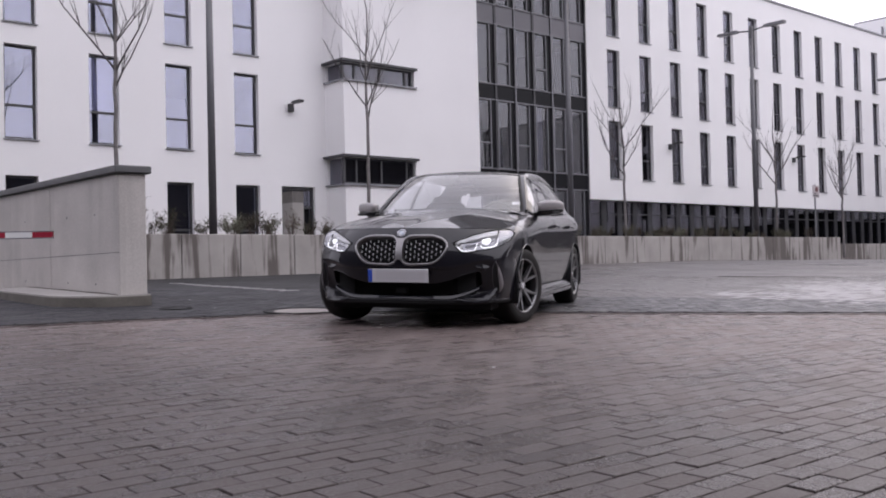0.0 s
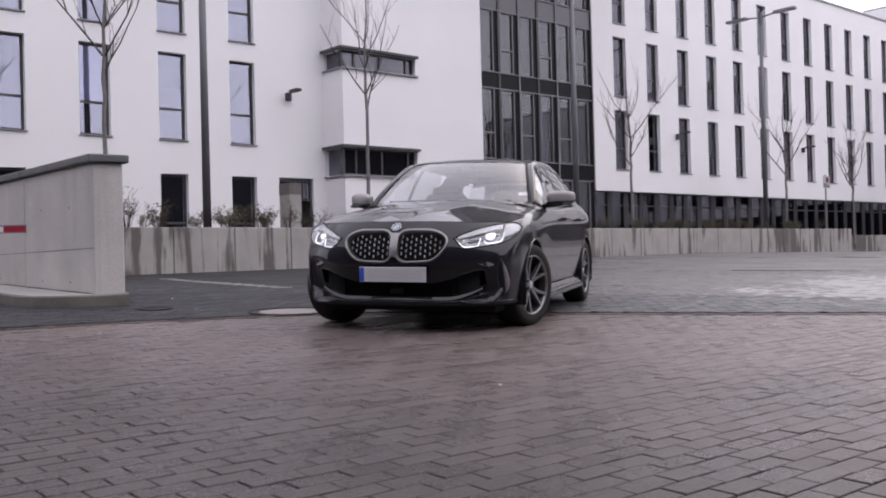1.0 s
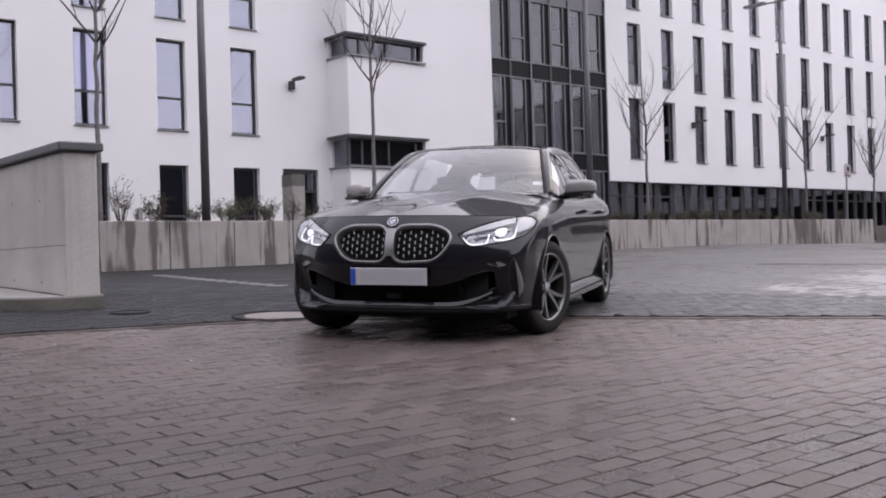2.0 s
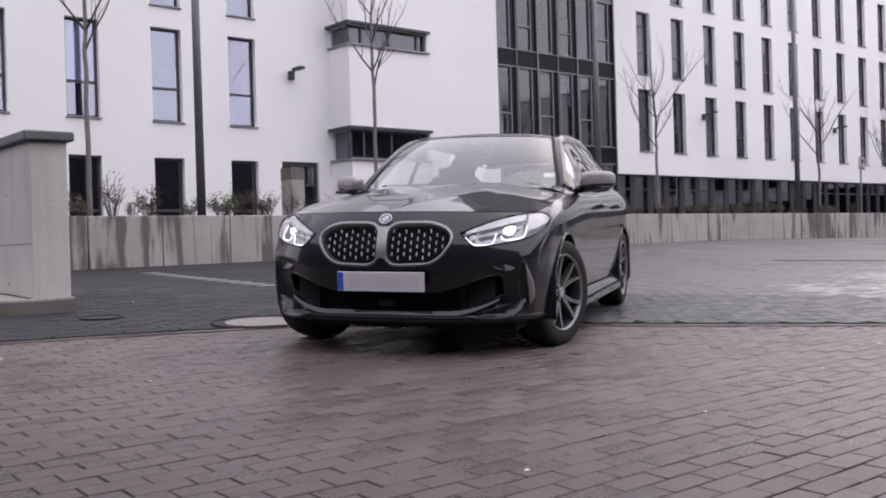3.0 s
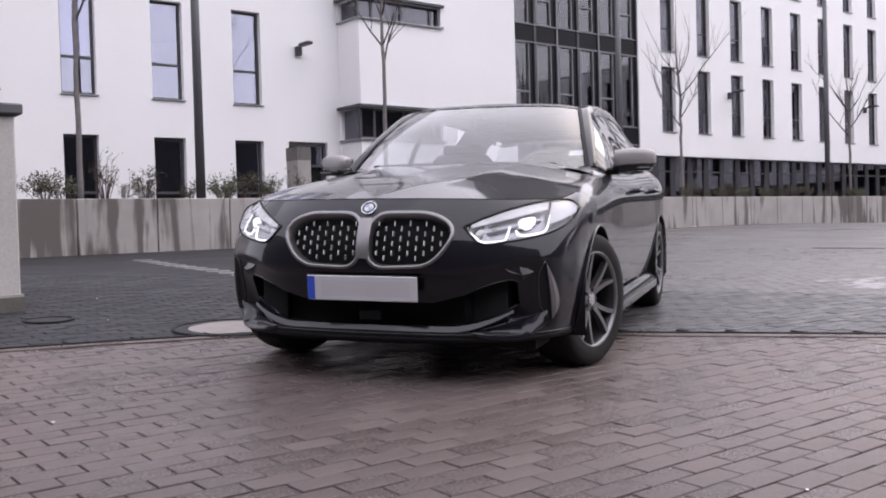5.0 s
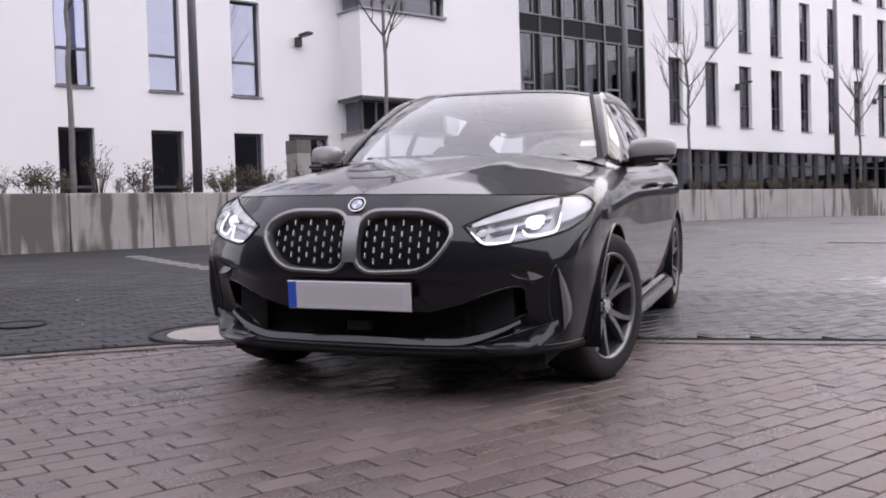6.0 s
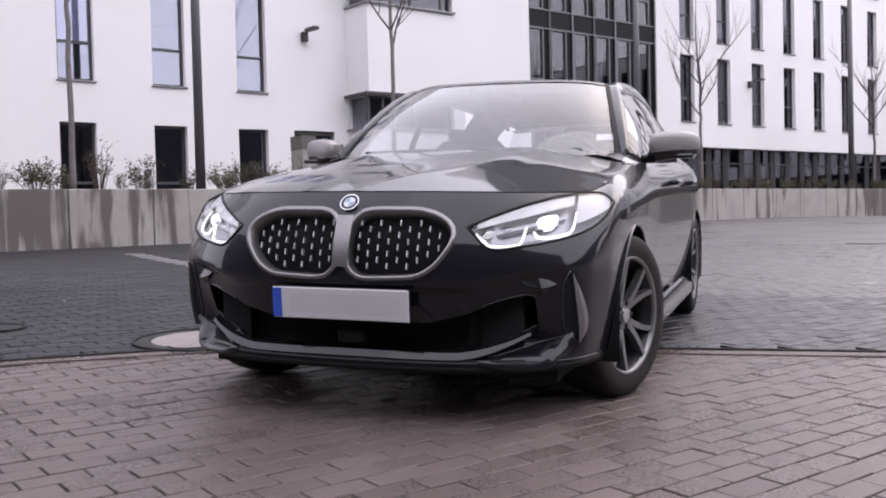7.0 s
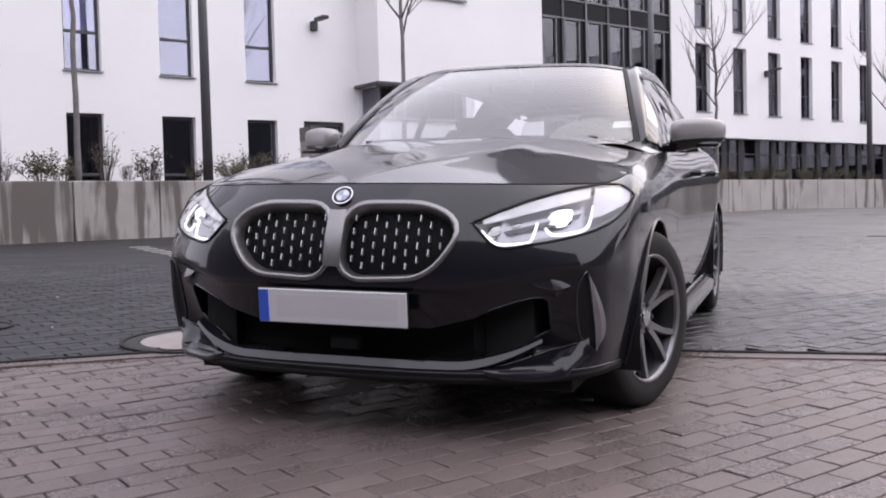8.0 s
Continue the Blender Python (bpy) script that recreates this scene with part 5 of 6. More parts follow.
part("plate", boxes((0, 0.008, -0.26, 0.26, -0.055, 0.055), bevel=0.003), PLATE, plate_h, "white plate with blank characters")
part("plate_holder", boxes((-0.006, 0.003, -0.263, 0.263, -0.058, 0.058), (-0.06, -0.006, -0.17, 0.17, -0.045, 0.045), bevel=0.002), MATT, plate_h)
part("country_band", boxes((0.004, 0.0086, -0.258, -0.222, -0.052, 0.052)), BLUE, plate_h, "blue band at the plate's end")
part("character_bar", boxes((0.004, 0.0084, -0.19, 0.23, -0.035, 0.035)), shade("blank_grey_bar", (0.46, 0.45, 0.47), 0.4, var=0.04), plate_h)
part("sensor", boxes((0.74, 0.785, -0.05, 0.05, 0.288, 0.335), bevel=0.006), LINER, car)

# bonnet
bon_rows = []
NS = 60
for q in range(NS + 1):
    s = 11.6 * q / NS
    e = spline(UPPER, s)
    t = q / NS
    xc = 0.735 - 1.265 * t
    zc = spline([(0, 0.829, 0), (1, 0.886, 0), (2, 0.926, 0), (3, 0.957, 0), (4, 0.983, 0), (5, 1.004, 0), (6, 1.022, 0)], t * 6).y
    row = []
    for k in range(29):
        f = k / 28
        p = Vector((xc, 0, zc)).lerp(e, f)
        p.x = xc + (e.x - xc) * f ** 1.6
        p.z = zc + (e.z - zc) * (0.22 * f + 0.78 * max(0.0, (f - 0.42) / 0.58) ** 1.2)
        ridge = 0.004 * math.exp(-((f - 0.46) / 0.055) ** 2) * smooth_step(0.05, 0.55, t)
        hollow = -0.0015 * math.exp(-((f - 0.28) / 0.14) ** 2) * smooth_step(0.05, 0.6, t)
        p.z += ridge + hollow
        row.append(p)
    bon_rows.append(row)
bonnet = mirrored(quads(bon_rows))
part("bonnet", bonnet, BLACK, car, smooth=True)
cowl = quads([[Vector((-0.44, 0.80 * k / 10, 0.965 - 0.06 * (k / 10) ** 2)) for k in range(-10, 11)], [Vector((-0.75, 0.78 * k / 10, 0.955 - 0.03 * (k / 10) ** 2)) for k in range(-10, 11)]])
part("cowl", cowl, MATT, car)

for sgn in (1, -1):
    corner = [[(-0.47, 0.56, 1.000), (-0.47, 0.70, 0.972), (-0.47, 0.812, 0.932)], [(-0.56, 0.62, 1.003), (-0.56, 0.73, 0.985), (-0.56, 0.812, 0.943)],
              [(-0.66, 0.715, 1.000), (-0.66, 0.765, 0.985), (-0.66, 0.812, 0.947)], [(-0.80, 0.735, 1.015), (-0.80, 0.775, 0.99), (-0.80, 0.808, 0.950)]]
    part("cowl_corner", quads([[Vector((x, sgn * y, z)) for x, y, z in row] for row in corner]), BLACK, car, smooth=True)

# flanks, split into panels by their shut lines
fl_rows = []
for q in range(0, 84):
    s = LAMP_S1 + (20.0 - LAMP_S1) * q / 83
    zt = spline(UPPER, s).z
    fl_rows.append([skin(s, 0.205 + (zt - 0.205) * k / 22) for k in range(23)])
flank = quads(fl_rows)
ARCH_R = [(x - 2.67, z) for x, z in ARCH]
for poly in (ARCH, ARCH_R):
    cut_polygon(flank, poly, "xz", lambda f: f.calc_center_median().y > 0.5)
LINES = [-0.62, -1.72, -2.42]
for x in LINES:
    for dx in (-0.003, 0.003):
        bmesh.ops.bisect_plane(flank, geom=flank.verts[:] + flank.edges[:] + flank.faces[:], dist=1e-6, plane_co=(x + dx, 0, 0), plane_no=(1, 0, 0))
bmesh.ops.delete(flank, geom=[f for f in flank.faces if any(abs(f.calc_center_median().x - x) < 0.0028 for x in LINES) and f.calc_center_median().z > 0.27], context="FACES")
zones = (("front_fender", LINES[0], 9), ("front_door", LINES[1], LINES[0]), ("rear_door", LINES[2], LINES[1]), ("rear_quarter", -9, LINES[2]))
for name, a, b in zones:
    for sgn in (1, -1):
        piece = copy_bm(flank)
        bmesh.ops.delete(piece, geom=[f for f in piece.faces if not a <= f.calc_center_median().x < b], context="FACES")
        if sgn < 0:
            flipped(piece)
        panel = part(name, piece, BLACK, car, smooth=True)
        if "door" in name:
            hx = b - 0.78 if name == "front_door" else b - 0.52
            hy = 0.888 * sgn
            bm = boxes((hx - 0.11, hx + 0.11, min(hy - 0.02 * sgn, hy + 0.032 * sgn), max(hy - 0.02 * sgn, hy + 0.032 * sgn), 0.845, 0.873), bevel=0.009)
            part("door_handle", bm, BLACK, panel)
flank.free()
for sgn in (1, -1):
    sill = quads([[Vector((x, sgn * y, z)) for y, z in ((0.80, 0.165), (0.90, 0.185), (0.905, 0.225), (0.86, 0.29))] for x in [-0.40 - 0.19 * k for k in range(11)]])
    part("side_sill", sill, BLACK, car, smooth=True)
    for cx in (0.0, -2.67):
        arch = quads([[Vector((cx + 0.364 * math.cos(a), sgn * y, 0.325 + 0.364 * math.sin(a))) for y in (0.886, 0.60)] for a in [math.pi * (-0.12 + 1.24 * k / 24) for k in range(25)]])
        part("wheel_arch", arch, MATT, car, smooth=True)
        lipb = bmesh.new()
        tube(lipb, [(cx + 0.362 * math.cos(a), sgn * (skin(9.5, 0.325 + 0.362 * math.sin(a)).y if cx == 0 else 0.893 - 0.03 * max(0, math.sin(a) - 0.8)), 0.325 + 0.362 * math.sin(a)) for a in [math.pi * (-0.10 + 1.2 * k / 24) for k in range(25)]], [0.006] * 25, 6)
        part("arch_lip", lipb, BLACK, car, smooth=True)
    part("inner_arch", boxes((-0.40, 0.40, min(sgn * 0.58, sgn * 0.60), max(sgn * 0.58, sgn * 0.60), 0.18, 0.80), (-3.05, -2.29, min(sgn * 0.58, sgn * 0.60), max(sgn * 0.58, sgn * 0.60), 0.18, 0.86)), LINER, car)

# greenhouse
SCR_LOW = [(-0.455, 0, 0.992), (-0.475, 0.30, 0.990), (-0.545, 0.55, 0.985), (-0.645, 0.722, 0.985)]
SCR_TOP = [(-1.085, 0, 1.398), (-1.10, 0.25, 1.396), (-1.16, 0.43, 1.391), (-1.275, 0.553, 1.378)]
scr = mirrored(quads([[spline(SCR_LOW, 3 * k / 14).lerp(spline(SCR_TOP, 3 * k / 14), j / 12) + Vector((0.35, 0, 0.55)) * 0.055 * math.sin(math.pi * j / 12) for k in range(15)] for j in range(13)]))
wind = part("windscreen", scr, SCREEN, car, "clear windscreen that mirrors the grey sky", smooth=True)
wind.visible_shadow = False
band = mirrored(quads([[spline(SCR_LOW, 3 * k / 14).lerp(spline(SCR_TOP, 3 * k / 14), j) + Vector((0.35, 0, 0.55)) * (0.055 * math.sin(math.pi * j) + 0.006) for k in range(15)] for j in (0.955, 0.98, 1.0)]))
for sgn in (1, -1):
    gasket = [[spline(SCR_LOW, u).lerp(spline(SCR_TOP, u), j / 12) + Vector((0.35, 0, 0.55)) * (0.055 * math.sin(math.pi * j / 12) + 0.008) for u in (2.86, 2.94, 3.0)] for j in range(13)]
    part("screen_gasket", quads([[Vector((p.x, sgn * p.y, p.z)) for p in row] for row in gasket]), MATT, car, "black rubber seal along the windscreen", smooth=True)
part("screen_band", band, GLOSS, car, "black border along the top of the windscreen", smooth=True)
RAIL = [(-0.665, 0.735, 1.005), (-0.86, 0.695, 1.135), (-1.07, 0.645, 1.265), (-1.30, 0.59, 1.370), (-1.75, 0.585, 1.402), (-2.3, 0.572, 1.392), (-2.85, 0.545, 1.345), (-3.18, 0.52, 1.285)]
roof_rows = []
for q in range(33):
    t = q / 32
    mid_ = spline([(-1.085, 1.398, 0), (-1.4, 1.428, 0), (-1.8, 1.434, 0), (-2.3, 1.422, 0), (-2.8, 1.385, 0), (-3.22, 1.33, 0)], t * 5)
    rl = spline(RAIL, 3 + t * 4)
    roof_rows.append([Vector((mid_.x + (rl.x - mid_.x) * (k / 10) ** 2, rl.y * k / 10, mid_.y + (rl.z - mid_.y) * (k / 10) ** 2.6)) for k in range(11)])
part("roof", mirrored(quads(roof_rows)), BLACK, car, smooth=True)
part("roof_glass", mirrored(quads([[p + Vector((0, 0, 0.004)) for p in r_[:9]] for r_ in roof_rows[3:14]])), GLOSS, car, "dark glass sunroof", smooth=True)
part("rear_spoiler", mirrored(quads([[Vector((x, 0.52 * k / 8, z - 0.03 * (k / 8) ** 2)) for k in range(9)] for x, z in ((-3.15, 1.335), (-3.36, 1.30), (-3.36, 1.28), (-3.15, 1.29))])), BLACK, car, smooth=True)
rear_low = [(-3.36, 0, 1.03), (-3.34, 0.35, 1.03), (-3.24, 0.60, 1.03)]
rear_top = [(-3.18, 0, 1.31), (-3.17, 0.28, 1.305), (-3.13, 0.48, 1.27)]
rw = mirrored(quads([[spline(rear_low, 2 * k / 8).lerp(spline(rear_top, 2 * k / 8), j / 6) for k in range(9)] for j in range(7)]))
o = part("rear_window", rw, SIDE_GLASS, car, smooth=True)
o.visible_shadow = False


def belt(x):
    lo, hi = 8.0, 17.5
    for _ in range(30):
        mid = (lo + hi) / 2
        lo, hi = (mid, hi) if spline(UPPER, mid).x > x else (lo, mid)
    return spline(UPPER, lo)


def rail_at(x):
    lo, hi = 0.0, 7.0
    for _ in range(30):
        mid = (lo + hi) / 2
        lo, hi = (mid, hi) if spline(RAIL, mid).x > x else (lo, mid)
    return spline(RAIL, lo)


def side_pt(x, f, sgn, lift=0.0):
    b, r_ = belt(x), rail_at(min(-0.668, x))
    p = b.lerp(r_, f)
    p.x = x
    p.y += 0.025 * math.sin(math.pi * f) + lift
    return Vector((p.x, sgn * p.y, p.z))


for sgn in (1, -1):
    # windows: x over the belt, from lower to upper edge
    for name, xa, xb in (("side_window", -0.86, -1.69), ("side_window", -1.77, -2.52)):
        w_rows = []
        for q in range(15):
            x = xa + (xb - xa) * q / 14
            top_f = 0.91
            if name == "side_window" and xb < -2 and q > 9:
                top_f = 0.91 - 0.35 * ((q - 9) / 5) ** 2
            w_rows.append([side_pt(x, 0.04 + (top_f - 0.04) * k / 6, sgn, 0.0) for k in range(7)])
        o = part(name, quads(w_rows), DOOR_GLASS if sgn > 0 else SIDE_GLASS, car, smooth=True)
        o.visible_shadow = False
    part("mirror_triangle", quads([[side_pt(x, 0.02 + 0.9 * k / 3, sgn, 0.002) for k in range(4)] for x in (-0.67, -0.74, -0.80, -0.86)]), GLOSS, car)
    part("middle_pillar", quads([[side_pt(x, 0.02 + 0.9 * k / 6, sgn, 0.003) for k in range(7)] for x in (-1.68, -1.73, -1.78)]), GLOSS, car)
    part("rear_pillar", quads([[side_pt(x, (0.0 if q else 0.03) + 0.99 * k / 6, sgn, 0.003) for k in range(7)] for q, x in enumerate((-2.50, -2.62, -2.80, -2.98, -3.12))]), BLACK, car, smooth=True)
    # pillar and roof rail as one swept rounded strip
    strip_rows = []
    for q in range(43):
        t = q / 42 * 7
        r_ = spline(RAIL, t)
        if t <= 3:
            inn = spline(SCR_LOW, 3).lerp(spline(SCR_TOP, 3), t / 3) + Vector((0.35, 0, 0.55)) * 0.055 * math.sin(math.pi * t / 3)
        else:
            inn = r_ + Vector((0, -0.045, 0.016))
        f_ = 0.89
        out = side_pt(min(-0.70, r_.x), f_, 1, 0.004)
        out = Vector((r_.x - 0.03, out.y, out.z))
        if t < 3:
            out = r_ + Vector((-0.045, 0.012, -0.035))
        mid_ = r_ + Vector((0.005, 0.012, 0.012))
        strip_rows.append([Vector((p.x, sgn * p.y, p.z)) for p in (inn + Vector((0, 0, 0.002)), inn.lerp(mid_, 0.6) + Vector((0, 0, 0.006)), mid_, mid_.lerp(out, 0.6) + Vector((0, 0.006, 0)), out)])
    part("roof_pillar", quads(strip_rows), BLACK, car, smooth=True)
    drip = tube(bmesh.new(), [Vector((r_.x, sgn * (r_.y + 0.016), r_.z - 0.012)) for r_ in [spline(RAIL, 7 * q / 30) for q in range(31)]], [0.006] * 31, 6)
    part("window_trim", drip, GLOSS, car, smooth=True)
    # door mirror
    cap = bmesh.new()
    bmesh.ops.create_uvsphere(cap, u_segments=20, v_segments=12, radius=1)
    for v in cap.verts:
        x, y, z = v.co
        x, y, z = [math.copysign(abs(c) ** 0.5, c) for c in (x, y, z)]
        z2 = z * (0.066 if z > 0 else 0.046) * (1 - 0.18 * max(0, y) - 0.05 * max(0, -y))
        v.co = Vector((x * (0.075 if x > 0 else 0.045) * (1 - 0.25 * y), y * 0.114, z2 + 0.004 * y)) + Vector((-0.885, 0.942, 1.038))
        v.co.x += -0.05 * y
        v.co.y *= sgn
    if sgn < 0:
        bmesh.ops.reverse_faces(cap, faces=cap.faces[:])
    mirror = part("door_mirror", cap, MIRROR_CAP, car, "satin grey door mirror cap", smooth=True)
    under = bmesh.new()
    bmesh.ops.create_uvsphere(under, u_segments=20, v_segments=8, radius=1)
    for v in under.verts:
        x, y, z = [math.copysign(abs(c) ** 0.62, c) for c in v.co]
        v.co = Vector((x * (0.078 if x > 0 else 0.047) * (1 - 0.25 * y) - 0.885 - 0.05 * y, sgn * (y * 0.117 + 0.938), 1.000 + 0.012 * y + z * 0.033 * (1 - 0.35 * y)))
    part("mirror_base", under, GLOSS, mirror, "gloss black lower mirror shell", smooth=True)
    foot = boxes((-0.935, -0.815, 0.80, 1.035, 0.972, 0.994), (-0.90, -0.80, 0.77, 0.86, 0.950, 0.99), bevel=0.009)
    if sgn < 0:
        flipped(foot)
    part("mirror_foot", foot, GLOSS, mirror)
    glass_m = boxes((-0.937, -0.930, 0.85, 1.03, 1.0, 1.08))
    if sgn < 0:
        flipped(glass_m)
    part("mirror_glass", glass_m, CHROME, mirror)

# cabin seen through the glass
part("dashboard", quads([[Vector((x, y, z)) for y in (-0.70, -0.35, 0, 0.35, 0.70)] for x, z in ((-0.56, 0.985), (-0.75, 1.0), (-1.0, 0.98), (-1.05, 0.90), (-1.02, 0.70))]), CABIN, car, smooth=True)
wheel_r = ring_tube(bmesh.new(), [Vector((-1.15 + 0.07 * math.sin(a), 0.36 + 0.18 * math.cos(a), 0.93 + 0.17 * math.sin(a))) for a in [2 * math.pi * k / 24 for k in range(24)]], 0.014)
part("steering_wheel", wheel_r, CABIN, car, smooth=True)
for y in (0.36, -0.36):
    part("seat_back", boxes((-1.78, -1.62, y - 0.23, y + 0.23, 0.55, 1.12), bevel=0.06), CABIN, car, smooth=True)
    part("headrest", boxes((-1.80, -1.70, y - 0.15, y + 0.15, 1.115, 1.19), bevel=0.02), CABIN, car)
part("rear_bench", boxes((-2.75, -2.6, -0.6, 0.6, 0.55, 1.08), bevel=0.05), CABIN, car, smooth=True)
part("headliner", boxes((-3.0, -1.25, -0.5, 0.5, 1.345, 1.36)), CABIN, car)
part("cabin_floor", boxes((-3.05, -0.6, -0.78, 0.78, 0.40, 0.44)), CABIN, car)
part("rear_view_mirror", boxes((-1.17, -1.14, -0.11, 0.11, 1.27, 1.33), (-1.16, -1.10, -0.05, 0.05, 1.32, 1.39), bevel=0.015), GLOSS, car)
part("permit_sticker", quads([[Vector((-0.755 - 0.10 * b, 0.58 + 0.09 * a, 1.062 + 0.062 * b)) for a in (0, 1)] for b in (0, 0.5)]), WHITE, car, "small white windscreen sticker")
# wipers at rest along the foot of the glass
for y0, y1 in ((0.55, -0.05), (0.0, -0.55)):
    n_ = 9
    pts = [Vector((-0.535 - 0.11 * abs(y0 + (y1 - y0) * k / n_) ** 1.6, y0 + (y1 - y0) * k / n_, 1.022 - 0.03 * abs(y0 + (y1 - y0) * k / n_) ** 2)) for k in range(n_ + 1)]
    part("wiper", tube(bmesh.new(), pts, [0.006] * len(pts), 6), MATT, car)

# headlamps
for sgn in (1, -1):
    lamp_h = holder("headlamp")
    lamp_h.parent = car

    def lp(s, f, lift):
        z = lamp_low(s) + (lamp_top(s) - lamp_low(s)) * f
        p = skin(s, z)
        n = skin_normal(s, z)
        if n.x < 0 and s < 6:
            n = -n
        if n.dot(Vector((p.x + 1, p.y, 0))) < 0:
            n = -n
        p = p + n * lift
        return Vector((p.x, sgn * p.y, p.z))

    ss = [LAMP_S0 + (LAMP_S1 - LAMP_S0) * k / 40 for k in range(41)]
    o = part("lens", quads([[lp(s, f / 6, 0.003) for f in range(7)] for s in ss]), LENS, lamp_h, smooth=True)
    o.visible_shadow = False
    part("housing", quads([[lp(s, f / 4, -0.045 * math.sin(math.pi * min(1, (k + 1) / 8 if k < 7 else (41 - k) / 8 if k > 33 else 0.5))) for f in range(5)] for k, s in enumerate(ss)]), LAMP_BODY, lamp_h, "pale reflector housing", smooth=True)
    part("lamp_seal", tube(bmesh.new(), [lp(s, 0.0, 0.002) for s in ss] + [lp(s, 1.0, 0.002) for s in ss[::-1]], [0.0045] * 82, 5), LINER, lamp_h, smooth=True)
    def at(s, z, lift):
        return lp(s, (z - lamp_low(s)) / (lamp_top(s) - lamp_low(s)), lift)

    def pad(s0, s1, z0, z1, lean, back, bulge):
        rows_ = []
        for a in range(9):
            u = a / 4 - 1
            w_ = (1 - abs(u) ** 3) ** 0.5
            rows_.append([at((s0 + s1) / 2 + u * (s1 - s0) / 2, (z0 + z1) / 2 + lean * u + (b / 3 - 1) * (z1 - z0) / 2 * w_, -back + bulge * w_ * (1 - (b / 3 - 1) ** 2)) for b in range(7)])
        return quads(rows_)

    # inner tray with steps, bright upper guide, two lower guides, lamp modules
    part("bezel", quads([[lp(s, f, -d_) for f, d_ in ((0.02, 0.004), (0.10, 0.020), (0.16, 0.034))] for s in ss[2:38]]), LAMP_BODY, lamp_h, smooth=True)
    part("bezel_step", quads([[at(s, z, -d_) for z, d_ in ((0.668 + 0.03 * (s - 3.5), 0.034), (0.676 + 0.03 * (s - 3.5), 0.016), (0.690 + 0.03 * (s - 3.5), 0.020))] for s in [3.7 + 0.1 * k for k in range(19)]]), LAMP_BODY, lamp_h)
    part("light_guide", quads([[at(s, max(lamp_low(s) + 0.004, z), -0.004) for z in (0.700 + 0.032 * (s - 3.26), 0.5 * (0.700 + 0.032 * (s - 3.26) + lamp_top(s)), lamp_top(s) - 0.005)] for s in [3.22 + 0.062 * k for k in range(40)]]), LED_SOFT, lamp_h, "glowing daytime light guide", smooth=True)
    part("side_marker", quads([[lp(s, f, -0.004) for f in (0.30 - 0.02 * abs(s - 6.4), 0.5, 0.75, 0.96)] for s in [5.74 + 0.06 * k for k in range(29)]]), LED_FAINT, lamp_h, "pale glowing outer lamp end", smooth=True)
    for path_, rad in (([(3.20, 0.684), (3.42, 0.656), (3.62, 0.641), (3.95, 0.641), (4.30, 0.646), (4.40, 0.668), (4.46, 0.704)], 0.0042),
                       ([(4.66, 0.690), (4.78, 0.672), (4.95, 0.667), (5.30, 0.672), (5.62, 0.684), (5.73, 0.712), (5.78, 0.755)], 0.0048)):
        part("light_guide", tube(bmesh.new(), [at(p[0], p[1], -0.012) for p in [(v[0], v[1]) for v in [spline([(a, b, 0) for a, b in path_], (len(path_) - 1) * k / 18) for k in range(19)]]], [rad] * 19, 6), LED, lamp_h, "glowing white light guide", smooth=True)
    for s0, s1, z0, z1, lean in ((3.40, 3.66, 0.672, 0.700, 0.004), (3.86, 4.12, 0.690, 0.708, 0.004), (4.70, 5.34, 0.708, 0.752, 0.007)):
        module = part("lamp_module", pad(s0 - 0.07, s1 + 0.07, z0 - 0.008, z1 + 0.008, lean, 0.032, 0.008), CHROME, lamp_h, smooth=True)
        part("lamp_lens", pad(s0, s1, z0, z1, lean, 0.022, 0.012), LED if s0 > 4.6 else LED_SOFT if s0 < 3.5 else LED_FAINT, module, "bright white lamp", smooth=True)


